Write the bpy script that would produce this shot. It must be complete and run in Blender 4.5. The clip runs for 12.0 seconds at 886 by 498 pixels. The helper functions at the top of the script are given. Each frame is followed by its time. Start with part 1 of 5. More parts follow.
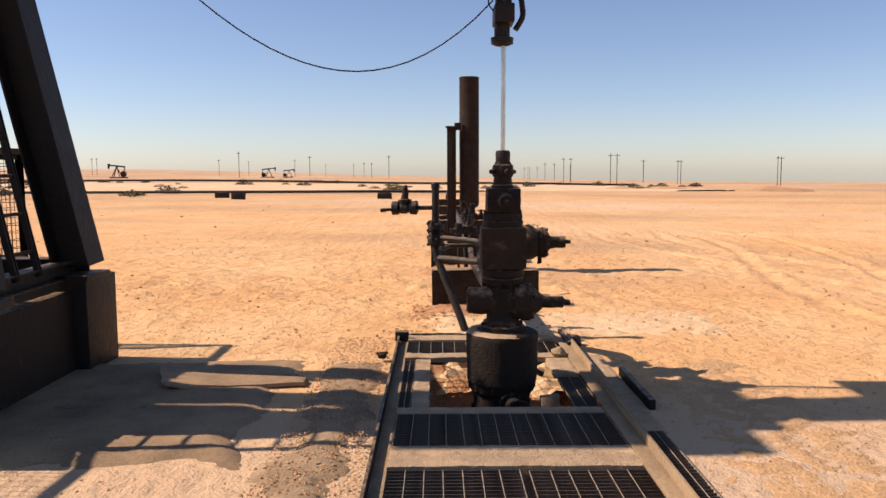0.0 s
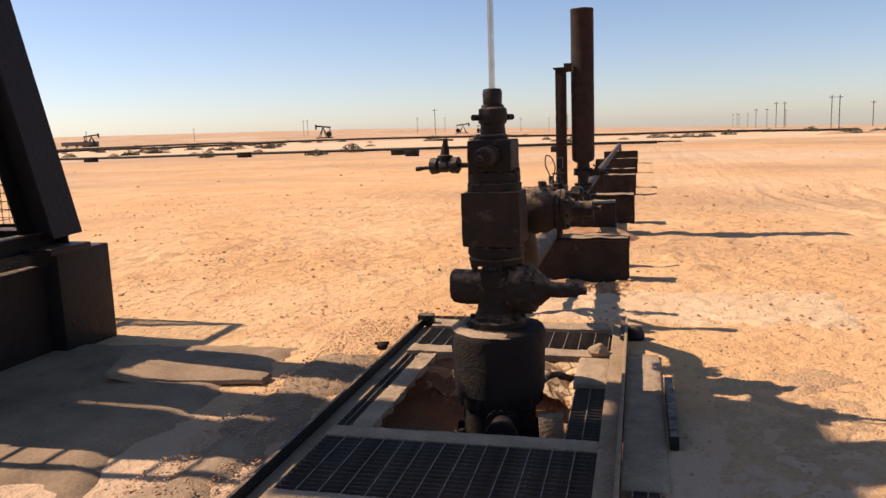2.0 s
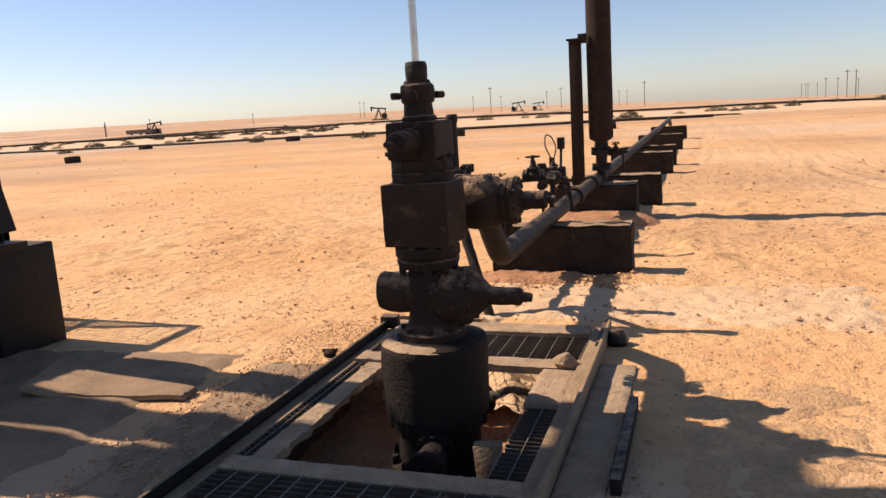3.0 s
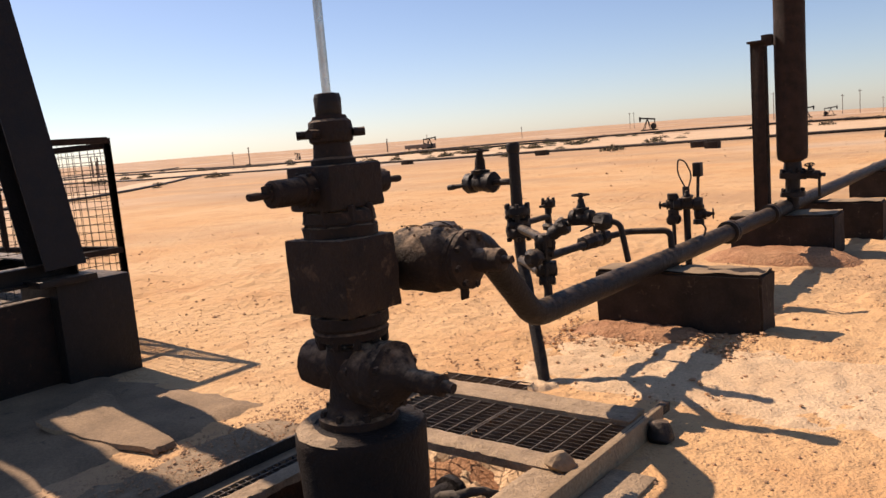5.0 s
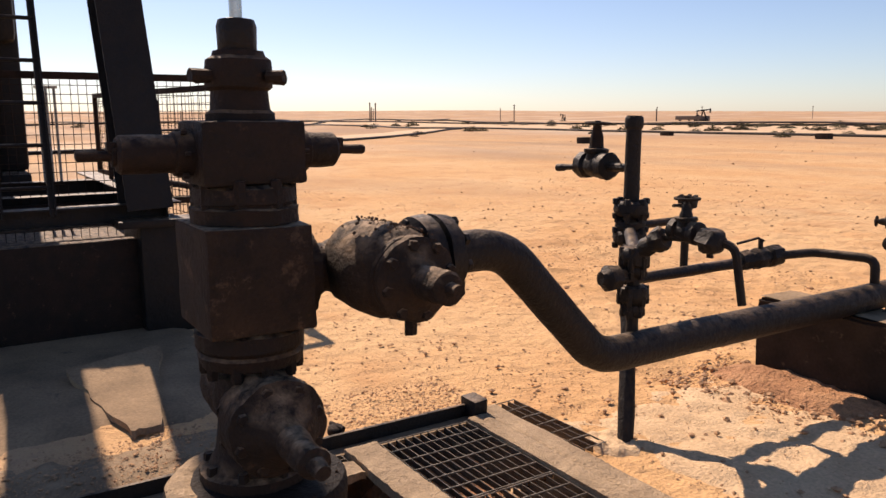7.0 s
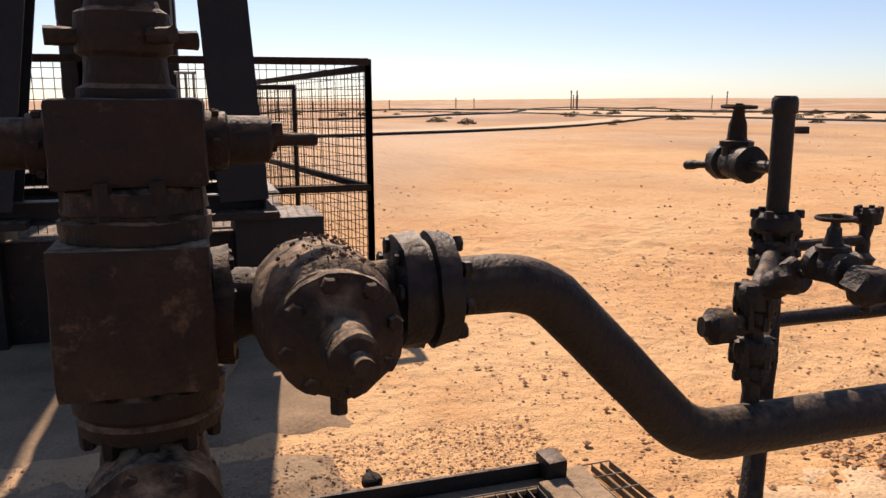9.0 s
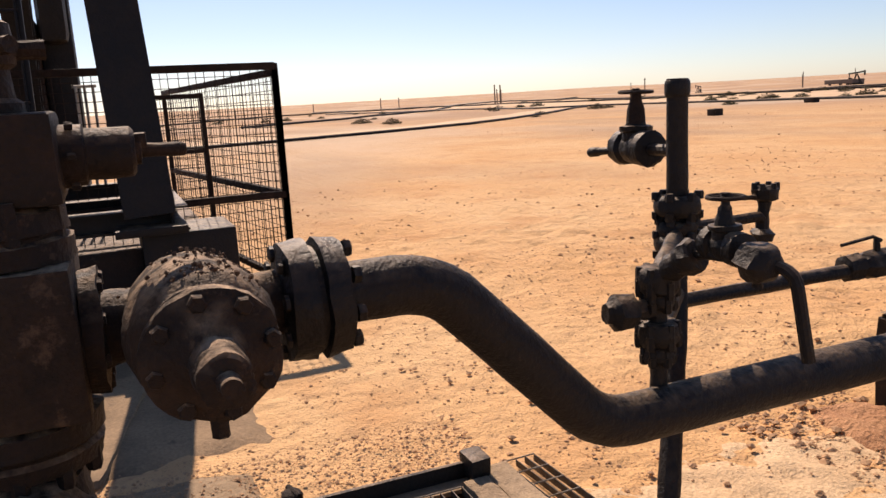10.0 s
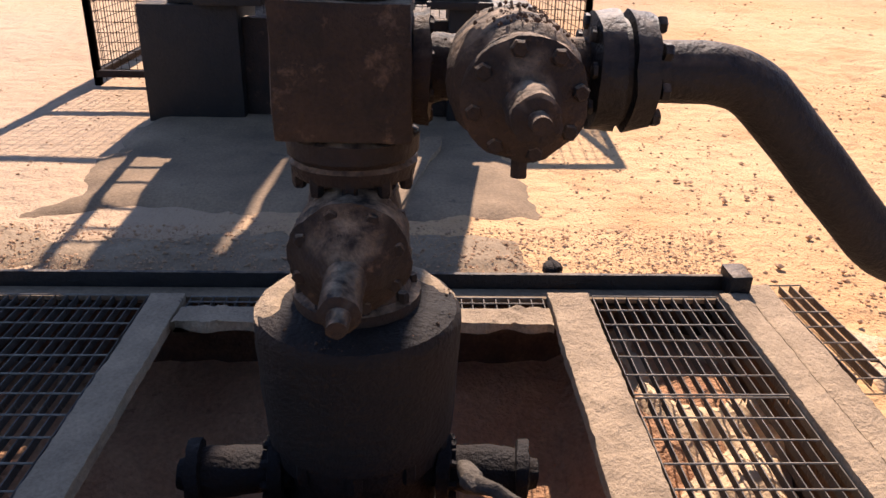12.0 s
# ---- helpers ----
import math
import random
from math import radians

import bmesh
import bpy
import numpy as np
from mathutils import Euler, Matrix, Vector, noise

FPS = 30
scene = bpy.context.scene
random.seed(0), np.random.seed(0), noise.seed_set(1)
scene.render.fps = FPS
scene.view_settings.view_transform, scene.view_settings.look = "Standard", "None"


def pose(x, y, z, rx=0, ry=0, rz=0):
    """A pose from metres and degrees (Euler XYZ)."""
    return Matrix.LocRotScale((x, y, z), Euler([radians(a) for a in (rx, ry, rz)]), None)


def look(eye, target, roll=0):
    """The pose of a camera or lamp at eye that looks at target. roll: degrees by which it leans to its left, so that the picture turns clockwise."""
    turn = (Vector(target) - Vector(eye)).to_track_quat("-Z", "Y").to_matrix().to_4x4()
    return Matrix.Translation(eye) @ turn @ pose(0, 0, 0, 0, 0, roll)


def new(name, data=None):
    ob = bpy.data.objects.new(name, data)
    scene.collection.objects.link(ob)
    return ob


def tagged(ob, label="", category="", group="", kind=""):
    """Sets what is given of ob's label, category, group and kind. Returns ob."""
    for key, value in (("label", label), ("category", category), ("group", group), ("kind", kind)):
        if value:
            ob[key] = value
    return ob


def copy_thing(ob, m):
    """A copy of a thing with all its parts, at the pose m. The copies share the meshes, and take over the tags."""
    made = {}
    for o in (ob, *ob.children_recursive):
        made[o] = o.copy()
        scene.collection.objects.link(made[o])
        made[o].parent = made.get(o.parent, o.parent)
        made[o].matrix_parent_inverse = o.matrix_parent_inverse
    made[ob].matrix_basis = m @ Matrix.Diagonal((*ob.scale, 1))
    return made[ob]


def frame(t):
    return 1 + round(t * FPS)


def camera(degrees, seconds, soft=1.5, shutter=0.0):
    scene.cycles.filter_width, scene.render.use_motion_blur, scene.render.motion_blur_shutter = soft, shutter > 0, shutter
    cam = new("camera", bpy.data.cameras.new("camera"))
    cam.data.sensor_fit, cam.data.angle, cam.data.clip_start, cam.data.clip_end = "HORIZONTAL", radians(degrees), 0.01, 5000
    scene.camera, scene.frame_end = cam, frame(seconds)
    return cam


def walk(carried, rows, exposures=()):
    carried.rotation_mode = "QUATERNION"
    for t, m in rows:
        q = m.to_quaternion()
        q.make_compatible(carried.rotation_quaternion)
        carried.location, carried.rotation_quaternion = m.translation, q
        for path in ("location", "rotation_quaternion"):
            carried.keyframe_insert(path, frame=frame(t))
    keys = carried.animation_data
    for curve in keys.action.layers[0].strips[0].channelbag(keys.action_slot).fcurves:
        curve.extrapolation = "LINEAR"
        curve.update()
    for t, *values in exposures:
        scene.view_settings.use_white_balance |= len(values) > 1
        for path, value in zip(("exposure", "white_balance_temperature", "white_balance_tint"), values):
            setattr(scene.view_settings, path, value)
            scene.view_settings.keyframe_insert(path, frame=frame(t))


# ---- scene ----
cam = camera(59.5, 12.0)
PATH = [
    (0, (-0.51, -6.057, 1.695), (-0.496, -4.067, 1.493), -0.2),
    (0.5, (-0.084, -5.727, 1.649), (-0.134, -3.747, 1.374), -2.0),
    (1, (0.209, -5.374, 1.608), (0.026, -3.41, 1.276), -2.1),
    (1.5, (0.508, -4.977, 1.625), (0.32, -3.012, 1.303), 0.1),
    (2, (0.832, -4.539, 1.633), (0.342, -2.625, 1.324), -2.1),
    (2.5, (1.093, -4.143, 1.58), (0.517, -2.261, 1.22), -3.5),
    (3, (1.353, -3.717, 1.604), (0.716, -1.854, 1.251), -3.6),
    (4.8, (2.290, -2.385, 1.600), (1.078, -0.820, 1.331), -3.1),
    (5, (2.372, -2.289, 1.609), (1.136, -0.741, 1.336), -4.9),
    (5.5, (2.405, -1.909, 1.599), (1.055, -0.456, 1.338), -0.5),
    (6, (2.43, -1.523, 1.57), (0.931, -0.23, 1.286), -0.4),
    (6.5, (2.453, -1.118, 1.585), (0.869, 0.062, 1.274), -1.6),
    (7, (2.298, -0.75, 1.566), (0.635, 0.309, 1.228), -0.2),
    (7.2, (2.306, -0.620, 1.556), (0.609, 0.382, 1.207), -1.1),
    (8.8, (1.882, 0.113, 1.519), (0.015, 0.744, 1.164), 0.3),
    (9, (1.836, 0.128, 1.538), (-0.037, 0.726, 1.173), -0.3),
    (9.5, (1.813, 0.212, 1.533), (-0.054, 0.818, 1.153), -1.7),
    (10, (1.815, 0.253, 1.529), (0.001, 1.007, 1.157), -3.3),
    (10.5, (1.811, 0.244, 1.51), (0.036, 1.069, 1.101), -4.6),
    (11, (1.867, 0.191, 1.446), (0.068, 0.729, 0.758), -1.0),
    (11.5, (1.853, 0.163, 1.447), (0.044, 0.434, 0.638), 1.0),
    (12, (1.917, 0.167, 1.457), (0.094, 0.231, 0.636), 1.3),
]
EXPOSURES = [(0, 0.44, 7000, 22), (3, 0.42, 7000, 22), (5, 0.33, 7000, 22), (9, 0.31, 7000, 22), (10.5, 0.28, 7000, 22), (11.2, 0.56, 6650, 21), (12, 0.86, 6350, 22)]
walk(cam, [(t, look(eye, target, roll)) for t, eye, target, roll in PATH], EXPOSURES)

SUN_TO = Vector((-1.06, 0.068, 1.0)).normalized()   # towards the sun

world = bpy.data.worlds.new("desert_sky")
world.use_nodes = True
scene.world = world
wn = world.node_tree.nodes
sky = wn.new("ShaderNodeTexSky")
sky.sky_type = "NISHITA"
sky.sun_disc = False
sky.sun_elevation = math.asin(SUN_TO.z)
sky.sun_rotation = math.atan2(SUN_TO.x, SUN_TO.y)
sky.air_density, sky.dust_density, sky.ozone_density = 0.85, 0.35, 4.2
wn["Background"].inputs["Strength"].default_value = 0.098
world.node_tree.links.new(sky.outputs[0], wn["Background"].inputs["Color"])

sun_lamp = bpy.data.lights.new("sun", "SUN")
sun_lamp.energy, sun_lamp.angle, sun_lamp.color = 5.0, radians(0.55), (1.0, 0.88, 0.72)
new("sun", sun_lamp).matrix_world = look(SUN_TO * 50, (0, 0, 0))


# ---- materials ----
def mat(name, base, second=None, rough=0.7, metal=0.0, scale=8.0, fine=90.0, bump=0.3, third=None, third_at=0.62, dist=0.01, spec=0.25, dust=None):
    """A procedural surface: base and second mixed by broad noise, third in patches, grain and relief by fine noise."""
    m = bpy.data.materials.new(name)
    m.use_nodes = True
    n, l = m.node_tree.nodes, m.node_tree.links
    bsdf = n["Principled BSDF"]
    co = n.new("ShaderNodeTexCoord")
    src = co.outputs["Object"]

    def tex(s, detail, rough_=0.6):
        t = n.new("ShaderNodeTexNoise")
        t.inputs["Scale"].default_value, t.inputs["Detail"].default_value, t.inputs["Roughness"].default_value = s, detail, rough_
        l.new(src, t.inputs["Vector"])
        return t.outputs["Fac"]

    def ramp(v, a, b):
        r = n.new("ShaderNodeMapRange")
        r.inputs["From Min"].default_value, r.inputs["From Max"].default_value = a, b
        l.new(v, r.inputs["Value"])
        return r.outputs["Result"]

    def mix(fac, a, b, blend="MIX"):
        x = n.new("ShaderNodeMix")
        x.data_type, x.blend_type = "RGBA", blend
        for sock, val in ((x.inputs["Factor"], fac), (x.inputs["A"], a), (x.inputs["B"], b)):
            if isinstance(val, (tuple, float, int)):
                sock.default_value = (*val, 1) if isinstance(val, tuple) else val
            else:
                l.new(val, sock)
        return x.outputs["Result"]

    broad, grain = tex(scale, 6), tex(fine, 4)
    col = mix(ramp(broad, 0.35, 0.65), base, second or tuple(c * 0.7 for c in base))
    if third:
        col = mix(ramp(tex(scale * 2.3, 8, 0.7), third_at, third_at + 0.1), col, third)
    if dust:
        # wind-blown dust settled on what faces up
        up = n.new("ShaderNodeSeparateXYZ")
        l.new(n.new("ShaderNodeNewGeometry").outputs["Normal"], up.inputs[0])
        patchy = n.new("ShaderNodeMath")
        patchy.operation = "MULTIPLY"
        l.new(ramp(up.outputs["Z"], 0.35, 0.95), patchy.inputs[0])
        l.new(ramp(tex(scale * 3.1, 6), 0.36, 0.66), patchy.inputs[1])
        col = mix(patchy.outputs[0], col, dust)
    shade = ramp(grain, 0.2, 0.8)
    gr = n.new("ShaderNodeMapRange")
    gr.inputs["To Min"].default_value, gr.inputs["To Max"].default_value = 0.72, 1.25
    l.new(shade, gr.inputs["Value"])
    comb = n.new("ShaderNodeCombineColor")
    for i in range(3):
        l.new(gr.outputs["Result"], comb.inputs[i])
    col = mix(1.0, col, comb.outputs["Color"], "MULTIPLY")
    l.new(col, bsdf.inputs["Base Color"])
    rr = n.new("ShaderNodeMapRange")
    rr.inputs["To Min"].default_value, rr.inputs["To Max"].default_value = max(0.05, rough - 0.15), min(1, rough + 0.15)
    l.new(broad, rr.inputs["Value"])
    l.new(rr.outputs["Result"], bsdf.inputs["Roughness"])
    bsdf.inputs["Metallic"].default_value = metal
    bsdf.inputs["Specular IOR Level"].default_value = spec
    if bump:
        b = n.new("ShaderNodeBump")
        b.inputs["Strength"].default_value, b.inputs["Distance"].default_value = bump, dist
        mid = n.new("ShaderNodeMath")
        mid.operation, mid.inputs[1].default_value = "MULTIPLY_ADD", 1.6
        l.new(tex(scale * 3.5, 5), mid.inputs[0])
        l.new(grain, mid.inputs[2])
        l.new(mid.outputs[0], b.inputs["Height"])
        l.new(b.outputs["Normal"], bsdf.inputs["Normal"])
    return m


M_OILY = mat("oily_rusty_iron", (0.012, 0.008, 0.006), (0.026, 0.015, 0.010), 0.7, 0.0, 7, 70, 0.6, (0.070, 0.040, 0.024), 0.60, dust=(0.28, 0.185, 0.11))
M_DUSTY = mat("dusty_cast_iron", (0.019, 0.013, 0.0095), (0.044, 0.027, 0.017), 0.8, 0.0, 6, 80, 0.8, (0.095, 0.058, 0.036), 0.58, dust=(0.44, 0.30, 0.185))
M_CASING = mat("oil_soaked_iron", (0.010, 0.007, 0.0055), (0.020, 0.012, 0.008), 0.75, 0.0, 5, 70, 0.7, (0.045, 0.024, 0.014), 0.64)
# dark brown for the oily crumbs, and for shade put on the pit walls
M_OILSAND_PITSHADE = mat("oil_soaked_sand_and_pit_shade", (0.12, 0.066, 0.038), (0.07, 0.04, 0.025), 0.95, 0.0, 9, 60, 1.0)
M_BLACK = mat("black_tarred_steel", (0.009, 0.008, 0.008), (0.016, 0.013, 0.011), 0.55, 0.0, 6, 60, 0.5, (0.045, 0.030, 0.020), 0.66, dust=(0.22, 0.15, 0.092))
M_RUST = mat("rusted_steel", (0.032, 0.018, 0.012), (0.018, 0.012, 0.009), 0.8, 0.0, 10, 110, 0.5, (0.055, 0.028, 0.016), 0.6)
M_ROD = mat("polished_steel_rod", (0.62, 0.60, 0.54), (0.5, 0.48, 0.42), 0.3, 1.0, 6, 200, 0.05)
M_GRATE = mat("worn_galvanised_grating", (0.13, 0.115, 0.095), (0.07, 0.055, 0.042), 0.6, 0.3, 6, 120, 0.4, (0.30, 0.25, 0.18), 0.6)
# white glint along the cross rods is put into this pale base
M_CROSS = mat("worn_rod_pale_glint", (0.30, 0.255, 0.195), (0.15, 0.12, 0.09), 0.65, 0.1, 9, 120, 0.3, (0.10, 0.075, 0.055), 0.62)
M_CONC = mat("dusty_concrete", (0.34, 0.24, 0.143), (0.24, 0.168, 0.10), 0.9, 0.0, 3.2, 45, 0.5, (0.19, 0.14, 0.095), 0.6, 0.012)
M_PAD = mat("sandy_oil_stained_concrete", (0.36, 0.242, 0.138), (0.19, 0.13, 0.078), 0.9, 0.0, 1.6, 55, 0.6, (0.10, 0.072, 0.05), 0.62, 0.01)
M_CRUST = mat("crusted_pale_ground", (0.54, 0.335, 0.17), (0.43, 0.265, 0.135), 0.95, 0.0, 1.6, 40, 0.9, (0.50, 0.35, 0.195), 0.60, 0.02)
# shade on the sleepers' east and south faces is put into this near-black base
M_BLOCK = mat("weathered_concrete_with_shade", (0.036, 0.025, 0.018), (0.022, 0.016, 0.012), 0.9, 0.0, 5, 60, 0.6, (0.11, 0.078, 0.052), 0.60)
M_PLANK = mat("sand_crusted_timber", (0.44, 0.315, 0.195), (0.30, 0.215, 0.135), 0.9, 0.0, 6, 80, 0.9, (0.10, 0.07, 0.048), 0.62)
M_STONE = mat("desert_stone", (0.52, 0.31, 0.165), (0.40, 0.235, 0.13), 0.9, 0.0, 3, 40, 0.5)
M_SHRUB = mat("dry_shrub", (0.085, 0.075, 0.035), (0.055, 0.055, 0.03), 0.9, 0.0, 3, 20, 0.0)
# distance haze is put into this lifted grey-brown
M_POLE = mat("haze_paled_wood", (0.21, 0.165, 0.13), (0.15, 0.12, 0.10), 0.85, 0.0, 3, 30, 0.2)
M_CABLE = mat("black_rubber_cable", (0.02, 0.02, 0.02), (0.03, 0.03, 0.03), 0.5, 0.0, 6, 60, 0.1)
M_RAG = mat("dirty_white_cloth", (0.15, 0.12, 0.09), (0.06, 0.05, 0.04), 0.95, 0.0, 12, 90, 0.5)
M_PALE = mat("dusty_pale_paint", (0.45, 0.42, 0.36), (0.32, 0.28, 0.22), 0.7, 0.0, 8, 60, 0.2)
M_ROAD = mat("pale_track_sand", (0.66, 0.47, 0.29), (0.58, 0.40, 0.24), 0.95, 0.0, 0.2, 12, 0.2)
M_PALESAND = mat("pale_crusted_sand", (0.68, 0.485, 0.295), (0.60, 0.405, 0.235), 0.95, 0.0, 1.7, 55, 0.8, (0.48, 0.31, 0.175), 0.64, 0.015, 0.12)
M_REDSOIL = mat("red_brown_soil", (0.40, 0.20, 0.105), (0.50, 0.275, 0.145), 0.95, 0.0, 5, 45, 1.0, (0.26, 0.13, 0.07), 0.6, 0.02, 0.12)
M_PIPE = mat("dust_streaked_black_pipe", (0.010, 0.009, 0.009), (0.020, 0.015, 0.012), 0.6, 0.0, 5, 60, 0.7, (0.06, 0.042, 0.028), 0.64, dust=(0.17, 0.115, 0.07))


def sand_material():
    m = bpy.data.materials.new("desert_sand")
    m.use_nodes = True
    n, l = m.node_tree.nodes, m.node_tree.links
    bsdf = n["Principled BSDF"]
    co = n.new("ShaderNodeTexCoord").outputs["Object"]

    def tex(s, detail, squash=None):
        v = co
        if squash:
            mp = n.new("ShaderNodeMapping")
            mp.inputs["Scale"].default_value = squash
            l.new(co, mp.inputs["Vector"])
            v = mp.outputs["Vector"]
        t = n.new("ShaderNodeTexNoise")
        t.inputs["Scale"].default_value, t.inputs["Detail"].default_value = s, detail
        l.new(v, t.inputs["Vector"])
        return t.outputs["Fac"]

    def rng(v, a, b, c=0.0, d=1.0):
        r = n.new("ShaderNodeMapRange")
        for key, val in (("From Min", a), ("From Max", b), ("To Min", c), ("To Max", d)):
            r.inputs[key].default_value = val
        l.new(v, r.inputs["Value"])
        return r.outputs["Result"]

    def mix(fac, a, b):
        x = n.new("ShaderNodeMix")
        x.data_type = "RGBA"
        l.new(fac, x.inputs["Factor"])
        for sock, val in ((x.inputs["A"], a), (x.inputs["B"], b)):
            if isinstance(val, tuple):
                sock.default_value = (*val, 1)
            else:
                l.new(val, sock)
        return x.outputs["Result"]

    col = mix(rng(tex(0.33, 5), 0.38, 0.62), (0.62, 0.36, 0.165), (0.66, 0.425, 0.22))
    col = mix(rng(tex(1.3, 6), 0.5, 0.72, 0, 0.75), col, (0.53, 0.28, 0.122))
    col = mix(rng(tex(0.05, 4, (1, 2.6, 1)), 0.48, 0.66, 0, 0.85), col, (0.40, 0.265, 0.16))
    # beyond the well site the flat turns a muted brown, in patches
    away = n.new("ShaderNodeVectorMath")
    away.operation = "LENGTH"
    l.new(co, away.inputs[0])
    far_brown = n.new("ShaderNodeMath")
    far_brown.operation = "MULTIPLY"
    l.new(rng(away.outputs["Value"], 22, 75), far_brown.inputs[0])
    l.new(rng(tex(0.03, 7, (1, 1.7, 1)), 0.34, 0.60, 0.25, 0.95), far_brown.inputs[1])
    col = mix(far_brown.outputs[0], col, (0.40, 0.262, 0.165))
    col = mix(rng(tex(9, 5), 0.56, 0.75, 0, 0.6), col, (0.40, 0.24, 0.13))
    col = mix(rng(tex(70, 3), 0.60, 0.72, 0, 0.7), col, (0.33, 0.19, 0.105))
    col = mix(rng(tex(0.022, 6, (1, 2.2, 1)), 0.50, 0.66, 0, 0.75), col, (0.60, 0.47, 0.34))
    l.new(col, bsdf.inputs["Base Color"])
    bsdf.inputs["Roughness"].default_value = 0.95
    bsdf.inputs["Specular IOR Level"].default_value = 0.15
    b1, b2 = n.new("ShaderNodeBump"), n.new("ShaderNodeBump")
    b1.inputs["Strength"].default_value, b1.inputs["Distance"].default_value = 0.8, 0.06
    b2.inputs["Strength"].default_value, b2.inputs["Distance"].default_value = 0.8, 0.014
    l.new(tex(7, 6), b1.inputs["Height"])
    l.new(tex(60, 4), b2.inputs["Height"])
    l.new(b1.outputs["Normal"], b2.inputs["Normal"])
    l.new(b2.outputs["Normal"], bsdf.inputs["Normal"])
    return m


M_SAND = sand_material()


# ---- mesh helpers ----
PENDING, BOLT_MESH = [], {}


def bolts_on(ob, material):
    """Puts the pending bolt heads under the part that they are screwed into."""
    todo, PENDING[:] = PENDING[:], []
    for r, length, m in todo:
        key = (r, length, material.name)
        if key not in BOLT_MESH:
            t = part("bolt", lathe(B(), [(0, r), (length * 0.8, r), (length, r * 0.8)], (0, 0, 0), (0, 0, 1), 6), material)
            BOLT_MESH[key] = t.data
            bpy.data.objects.remove(t)
        piece("bolt", BOLT_MESH[key], ob, m)


def part(name, bm, material, parent=None, label="", smooth=35):
    """Links a bmesh as one mesh object, as a top-level thing or under its thing."""
    me = bpy.data.meshes.new(name)
    bmesh.ops.recalc_face_normals(bm, faces=bm.faces)
    for f in bm.faces:
        f.smooth = True
    for e in bm.edges:
        if len(e.link_faces) == 2 and e.calc_face_angle(0) > radians(smooth):
            e.smooth = False
    bm.to_mesh(me)
    bm.free()
    me.materials.append(material)
    ob = new(name, me)
    if parent:
        ob.parent = parent
    if PENDING:
        bolts_on(ob, material)
    return tagged(ob, label)


def piece(name, me, parent, m):
    ob = new(name, me)
    ob.parent = parent
    ob.matrix_local = m
    return ob


def thing(name, label, category, at=(0, 0, 0), turn=0, group="", kind=""):
    ob = new(name)
    ob.empty_display_size = 0.1
    ob.matrix_world = pose(*at, 0, 0, turn)
    return tagged(ob, label, category, group, kind)


def turn_to(d):
    return Vector(d).normalized().to_track_quat("Z", "Y").to_matrix().to_4x4()


def box(bm, lo, hi, bevel=0.0, m=None):
    c = [(a + b) / 2 for a, b in zip(lo, hi)]
    s = [abs(b - a) for a, b in zip(lo, hi)]
    g = bmesh.ops.create_cube(bm, size=1, matrix=(m or Matrix()) @ Matrix.Translation(c) @ Matrix.Diagonal((*s, 1)))
    if bevel:
        es = list({e for v in g["verts"] for e in v.link_edges})
        bmesh.ops.bevel(bm, geom=es, offset=bevel, segments=2, affect="EDGES", profile=0.6)
    return bm


def lathe(bm, profile, a, d, seg=24, m=None):
    """profile: rows (distance along d from a, radius); closed at both ends."""
    base = (m or Matrix()) @ Matrix.Translation(a) @ turn_to(d)
    rings = []
    for h, r in profile:
        rings.append([bm.verts.new(base @ Vector((r * math.cos(k * math.tau / seg), r * math.sin(k * math.tau / seg), h))) for k in range(seg)])
    for u, v in zip(rings, rings[1:]):
        for k in range(seg):
            bm.faces.new((u[k], u[(k + 1) % seg], v[(k + 1) % seg], v[k]))
    bm.faces.new(rings[0][::-1])
    bm.faces.new(rings[-1])
    return bm


def rod(bm, a, b, r, seg=16, bevel=0.0):
    d = Vector(b) - Vector(a)
    n = d.length
    e = min(bevel, r * 0.5, n * 0.3)
    prof = [(0, r - e), (e, r), (n - e, r), (n, r - e)] if e else [(0, r), (n, r)]
    return lathe(bm, prof, a, d, seg)


def tube(bm, pts, r, seg=16, bend=0.0, steps=6):
    """A pipe along the points, with round bends of that radius."""
    pts = [Vector(p) for p in pts]
    path = [pts[0]]
    for p, q, s in zip(pts, pts[1:], pts[2:]):
        u, v = (p - q).normalized(), (s - q).normalized()
        k = min(bend, (p - q).length * 0.49, (s - q).length * 0.49)
        if k <= 0:
            path.append(q)
            continue
        for i in range(steps + 1):
            f = i / steps
            path.append((1 - f) ** 2 * (q + u * k) + 2 * f * (1 - f) * q + f * f * (q + v * k))
    path.append(pts[-1])
    rings, up = [], None
    for i, p in enumerate(path):
        d = (path[min(i + 1, len(path) - 1)] - path[max(i - 1, 0)]).normalized()
        if up is None:
            up = d.orthogonal().normalized()
        up = (up - d * up.dot(d)).normalized()
        side = d.cross(up)
        rings.append([bm.verts.new(p + r * (math.cos(k * math.tau / seg) * up + math.sin(k * math.tau / seg) * side)) for k in range(seg)])
    for u, v in zip(rings, rings[1:]):
        for k in range(seg):
            bm.faces.new((u[k], u[(k + 1) % seg], v[(k + 1) % seg], v[k]))
    bm.faces.new(rings[0][::-1])
    bm.faces.new(rings[-1])
    return bm


def nuts(bm, a, d, ring, count, r, length, first=0.0):
    """A ring of hexagonal bolt heads round the axis d through a."""
    base = Matrix.Translation(a) @ turn_to(d)
    for k in range(count):
        w = first + k * math.tau / count
        PENDING.append((r, length, base @ pose(ring * math.cos(w), ring * math.sin(w), 0, 0, 0, random.uniform(0, 60))))
    return bm


def rough(bm, amount, scale):
    for v in bm.verts:
        v.co += amount * noise.noise_vector(v.co * scale)
    return bm


